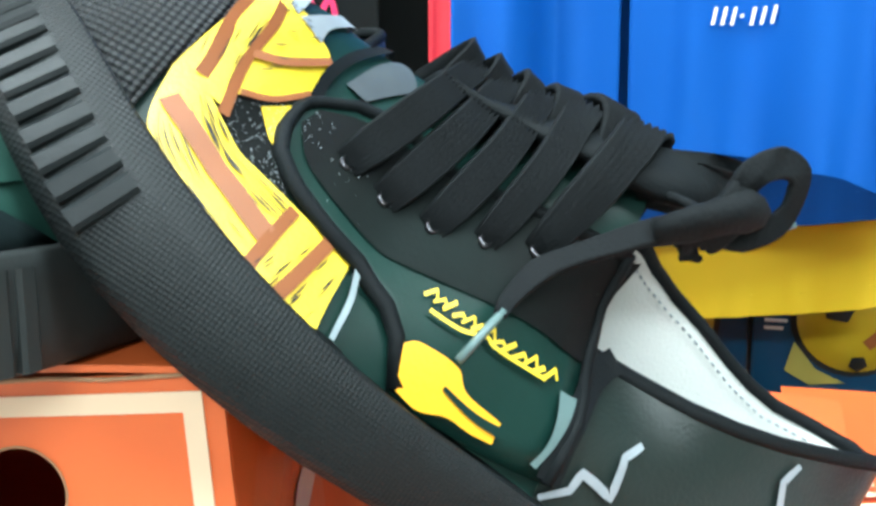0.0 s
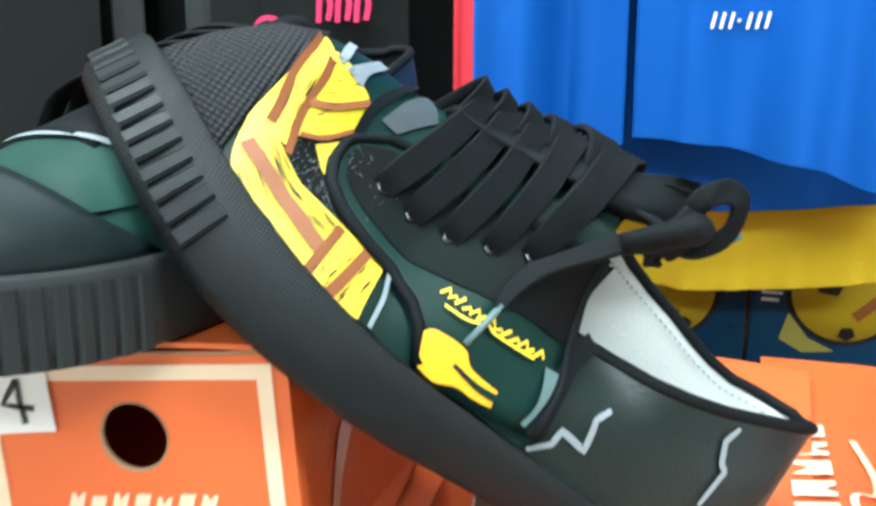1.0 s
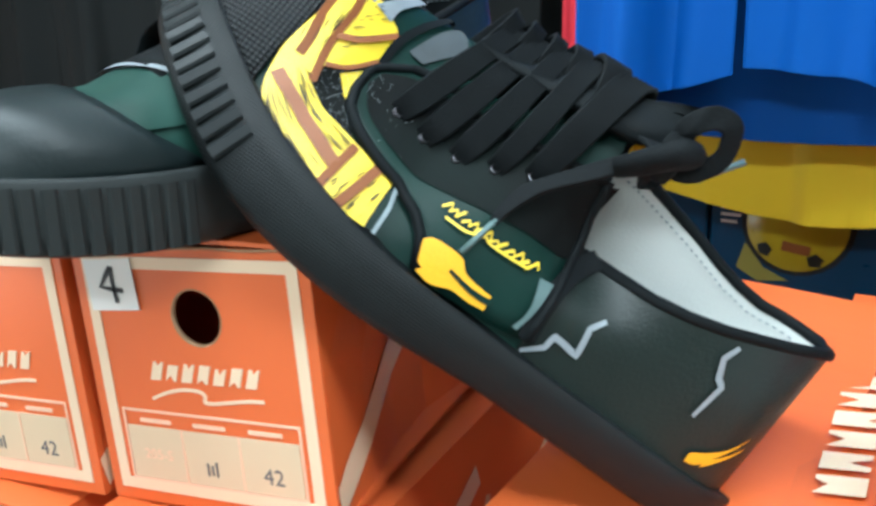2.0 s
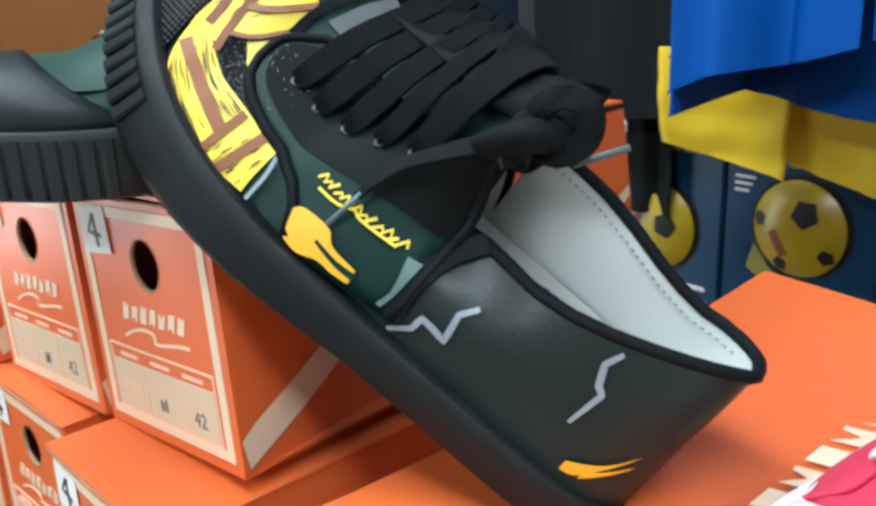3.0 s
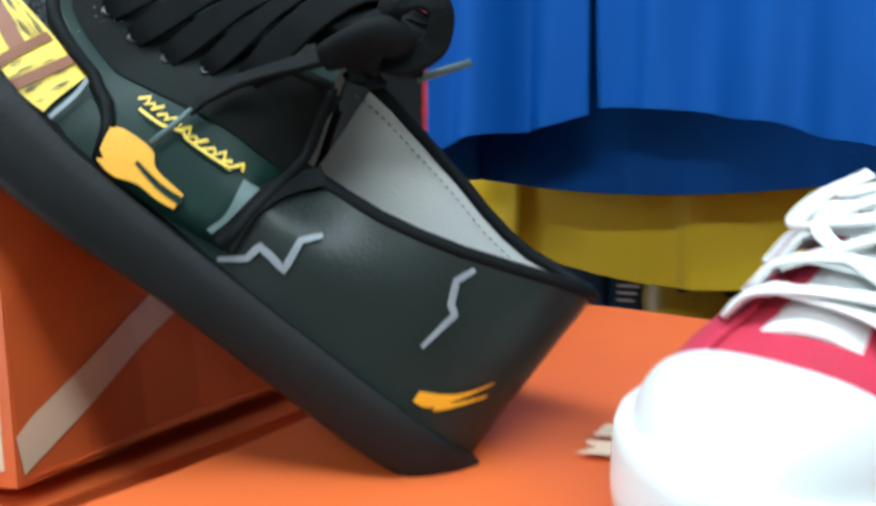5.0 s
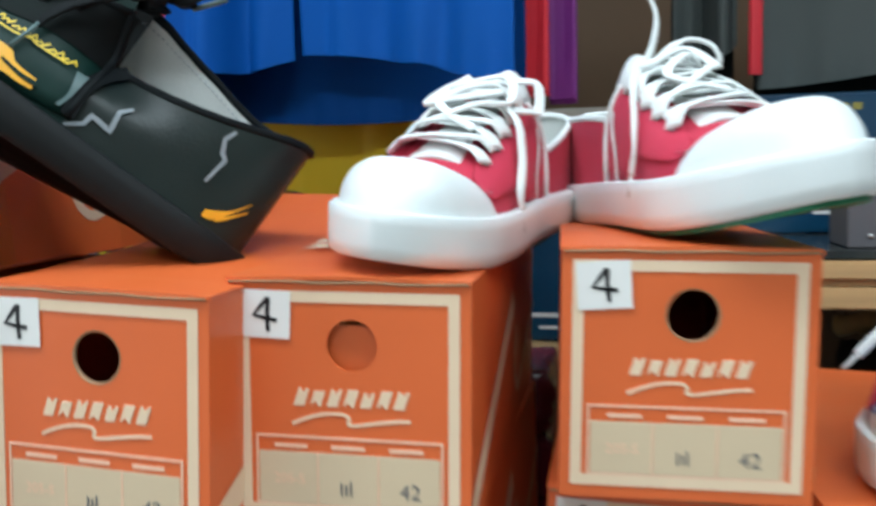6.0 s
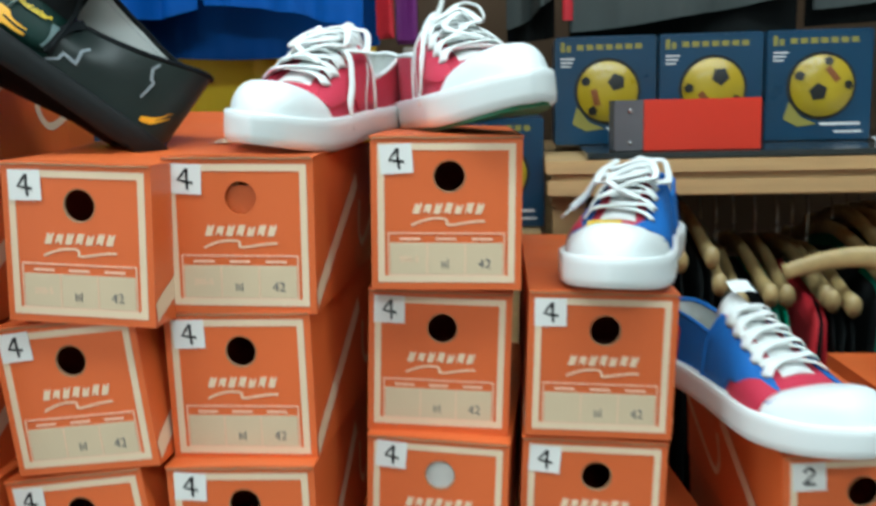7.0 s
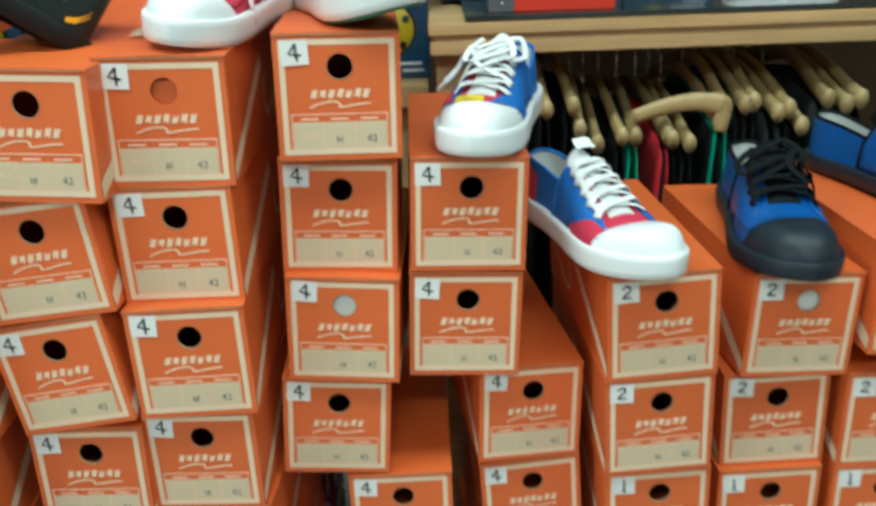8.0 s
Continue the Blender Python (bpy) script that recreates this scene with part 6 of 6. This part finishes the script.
for i in range(4):
    ball_box(-0.675 + i * 0.166, -0.675 + i * 0.166 + 0.162, 0.575, 0.986, 1.188, bz=(0.46, 0.60, 0.76, 0.80)[i], turn=i * 0.9)
ball_box(0.010, 0.150, 0.600, 0.986, 1.150, turn=2.0)
for i in range(3):
    ball_box(0.168 + i * 0.158, 0.168 + i * 0.158 + 0.154, 0.66, 1.105, 1.268, turn=(0.6, 1.0, 4.2)[i])
tb = thing("display_table", "plywood display table with a dark glass top", "table")
part("tabletop", box_bm(0.150, 1.9, 0.430, 1.15, 1.077, 1.095, 0.002), WOOD, tb)
part("moulding", box_bm(0.158, 1.9, 0.438, 1.15, 1.070, 1.0765, 0.001), WOOD, tb, "recessed wooden moulding")
part("apron", box_bm(0.152, 1.9, 0.433, 0.470, 1.048, 1.0695, 0.002), WOOD, tb, "plywood apron board")
part("side_apron", box_bm(0.158, 0.178, 0.471, 1.12, 1.030, 1.0695, 0.001), WOOD, tb, "plywood apron board")
part("glass", box_bm(0.205, 1.9, 0.436, 1.15, 1.0965, 1.1045, 0.001), DARKGLASS, tb, "dark glass top sheet")
# added board: a brown sheet stands for the dark under the table
part("back_panel", box_bm(0.18, 1.9, 1.121, 1.14, FLOOR, 1.0695), BROWNWALL, tb, "dark brown board added behind the space under the table")
part("hanging_rail", tube(bmesh.new(), [Vector((0.18, 0.66, 1.035)), Vector((1.85, 0.66, 1.035))], 0.009), STEEL, tb, "", True)
for x in (0.160, 1.84):
    for y in (0.475, 1.06):
        part("leg", box_bm(x, x + 0.045, y, y + 0.045, FLOOR, 1.0695, 0.002), WOOD, tb)
lt = thing("low_table", "plain plywood table under the ball boxes", "table")
part("tabletop", box_bm(-1.4, 0.145, 0.54, 1.1, 0.955, 0.985, 0.002), WOOD, lt)
part("edge_strip", box_bm(-1.4, 0.145, 0.532, 0.5395, 0.950, 0.985, 0.001), WOOD, lt)
for x in (-1.38, 0.09):
    for y in (0.56, 1.04):
        part("leg", box_bm(x, x + 0.045, y, y + 0.045, FLOOR, 0.955), WOOD, lt)
r = thing("red_box", "glossy red box with a grey end", "box")
part("carton", box_bm(0.280, 0.431, 0.462, 0.54, 1.105, 1.172, 0.001), REDPLAST, r)
end = part("end_piece", box_bm(0.241, 0.2795, 0.461, 0.541, 1.105, 1.172, 0.001), ENDGREY, r, "grey end piece")
for z in (1.116, 1.158):
    bm = bmesh.new()
    bmesh.ops.create_uvsphere(bm, u_segments=10, v_segments=6, radius=0.003)
    for v in bm.verts:
        v.co = Vector((0.262 + v.co.x, 0.4605 + v.co.y * 0.5, z + v.co.z))
    part("screw", bm, STEEL, end, "bright steel screw", True)

# crumpled white cloth on the glass
rng = random.Random(9)
t = thing("white_cloth", "crumpled white cloth lying on the glass top", "cloth")
for k, (cx, cy, w, d, h) in enumerate(((0.705, 0.62, 0.085, 0.06, 0.050), (0.665, 0.57, 0.055, 0.045, 0.028), (0.775, 0.60, 0.060, 0.06, 0.075))):
    bm = bmesh.new()
    rows = []
    for j in range(15):
        for_row = []
        for i in range(15):
            u, v = i / 7 - 1, j / 7 - 1
            rr = min(1.0, math.hypot(u, v))
            z = h * (1 - rr ** 2) * (0.75 + 0.25 * math.sin(u * 5 + k * 2) * math.cos(v * 4 + k)) + 0.004 * rng.random()
            for_row.append((cx + u * w * 0.8, cy + v * d * 0.8, 1.1055 + max(0.0004, z)))
        rows.append(for_row)
    grid(bm, rows)
    part("fold", bm, WHITECLOTH, t, "", True)


def wooden_hanger(x, z_end, turn=0.0, garment=None, label="varnished wooden coat hanger on the rail under the table"):
    """A hanger on the rail, its ends dropping to z_end, with the garment that hangs on it."""
    m = Matrix.Translation((x, 0.66, 0)) @ Matrix.Rotation(radians(turn), 4, "Z")
    hg = thing("wooden_hanger", label, "hanger", "wooden hangers under the table", m)
    c = z_end + 0.042
    pts = spline([Vector((0, -0.215, z_end)), Vector((0, -0.17, z_end + 0.008)), Vector((0, -0.08, c - 0.010)), Vector((0, 0, c)), Vector((0, 0.08, c - 0.010)), Vector((0, 0.17, z_end + 0.008)), Vector((0, 0.215, z_end))], 24)
    part("bar", tube(bmesh.new(), pts, 0.015, 10, 0.62, up=(1, 0, 0), taper=lambda f: 1.0 - 0.25 * (1 - abs(2 * f - 1)) + 0.12 * max(0, abs(2 * f - 1) - 0.85) / 0.15), HANGWOOD, hg, "", True)
    hook = [Vector((0, 0, c)), Vector((0, 0, 1.000)), Vector((0, 0.012, 1.020)), Vector((0, 0.014, 1.040)), Vector((0, 0.0, 1.051)), Vector((0, -0.013, 1.043)), Vector((0, -0.014, 1.030))]
    part("hook", tube(bmesh.new(), spline(hook, 20), 0.0017, 6), STEEL, hg, "thin steel hook", True)
    if garment is not None:
        g = thing("folded_garment", "dark garment hanging from a wooden hanger" if garment is not GREENFAB else "mint green garment hanging from a wooden hanger", "garment", "clothes under the table", m)
        for s in (-1, 1):
            bm = bmesh.new()
            at = drape(0, 1, 0, 0, 0.006, 1.2, int(x * 1000) + s)
            rows = []
            for j in range(13):
                row = []
                for i in range(17):
                    f = i / 16
                    y = -0.20 + 0.40 * f
                    top = z_end - 0.016 + 0.030 * (1 - abs(2 * f - 1)) - 0.02 * max(0.0, abs(2 * f - 1) - 0.9) * 10
                    row.append((s * (0.007 + 0.008 * min(1, j / 4)) + at(f, j / 12), y, top + (0.45 - top) * j / 12))
                rows.append(row)
            grid(bm, rows)
            part("side_panel", thicken(bm, 0.0016), garment, g, "", True)


for x, z, turn, gm in ((0.328, 0.958, 0, DARKFAB), (0.362, 0.962, 2, DARKFAB), (0.392, 0.925, -3, CHARGREY), (0.416, 0.900, -2, DARKFAB), (0.443, 0.911, 1, DARKFAB), (0.475, 0.910, -2, GREENFAB), (0.508, 0.909, 3, REDFAB), (0.530, 0.903, -1, DARKFAB), (0.553, 0.896, 0, DARKFAB), (0.590, 0.930, 2, DARKFAB), (0.612, 0.952, -2, GREENFAB), (0.632, 0.954, 1, DARKFAB), (0.656, 0.958, -2, DARKFAB), (0.680, 0.940, 2, CHARGREY), (0.700, 0.946, 1, DARKFAB), (0.730, 0.918, -1, DARKFAB), (0.762, 0.960, 0, CHARGREY), (0.785, 0.950, 2, DARKFAB), (0.806, 0.958, 2, DARKFAB)):
    wooden_hanger(x, z, turn, gm)
# one flat hanger lies across the others
lh = thing("wooden_hanger", "pale wooden hanger lying across the other hangers", "hanger", "wooden hangers under the table")
part("bar", tube(bmesh.new(), spline([Vector((0.462, 0.447, 0.942)), Vector((0.51, 0.450, 0.956)), Vector((0.56, 0.450, 0.962)), Vector((0.600, 0.446, 0.957))], 20), 0.015, 10, 0.42, up=(0, 1, 0), taper=lambda f: 0.7 + 0.4 * f), HANGWOOD, lh, "", True)
part("shoulder", tube(bmesh.new(), spline([Vector((0.598, 0.445, 0.968)), Vector((0.603, 0.444, 0.945)), Vector((0.598, 0.445, 0.915))], 12), 0.010, 8, 0.5, up=(0, 1, 0)), HANGWOOD, lh, "", True)

# shiny packages in the gap behind the boxes
rng = random.Random(17)
pk = thing("film_packages", "pile of maroon film-wrapped packages behind the boxes", "packages")
z = FLOOR
while z < 0.98:
    h = 0.062
    bm = bmesh.new()
    bmesh.ops.create_cube(bm, size=1)
    bmesh.ops.subdivide_edges(bm, edges=bm.edges[:], cuts=5, use_grid_fill=True)
    for v in bm.verts:
        p = v.co
        v.co = Vector((-0.085 + p.x * 0.095 * (1 - 0.5 * abs(p.z) ** 2), 0.41 + p.y * 0.13 * (1 - 0.5 * abs(p.z) ** 2), z + h / 2 + p.z * h + rng.uniform(-0.003, 0.003))) + Vector((rng.uniform(-0.004, 0.004), rng.uniform(-0.004, 0.004), 0))
    part("package", bm, MAROON, pk, "", True)
    z += h
# shelf and veneered cabinet further back
solid("wall_shelf", box_bm(-0.10, 0.09, 0.90, RY1 - 0.001, 1.250, 1.278, 0.001), WALLP, "beige shelf board on the back wall", "shelf")
cb = thing("veneered_cabinet", "tall cabinet with orange-brown veneer", "cabinet")
part("body", box_bm(-2.55, -2.20, 0.22, 0.95, FLOOR, 2.1, 0.003), BROWNWOOD, cb)
part("door", box_bm(-2.1995, -2.182, 0.23, 0.58, FLOOR + 0.06, 2.08, 0.002), BROWNWOOD, cb)
part("door", box_bm(-2.1995, -2.182, 0.586, 0.94, FLOOR + 0.06, 2.08, 0.002), BROWNWOOD, cb)
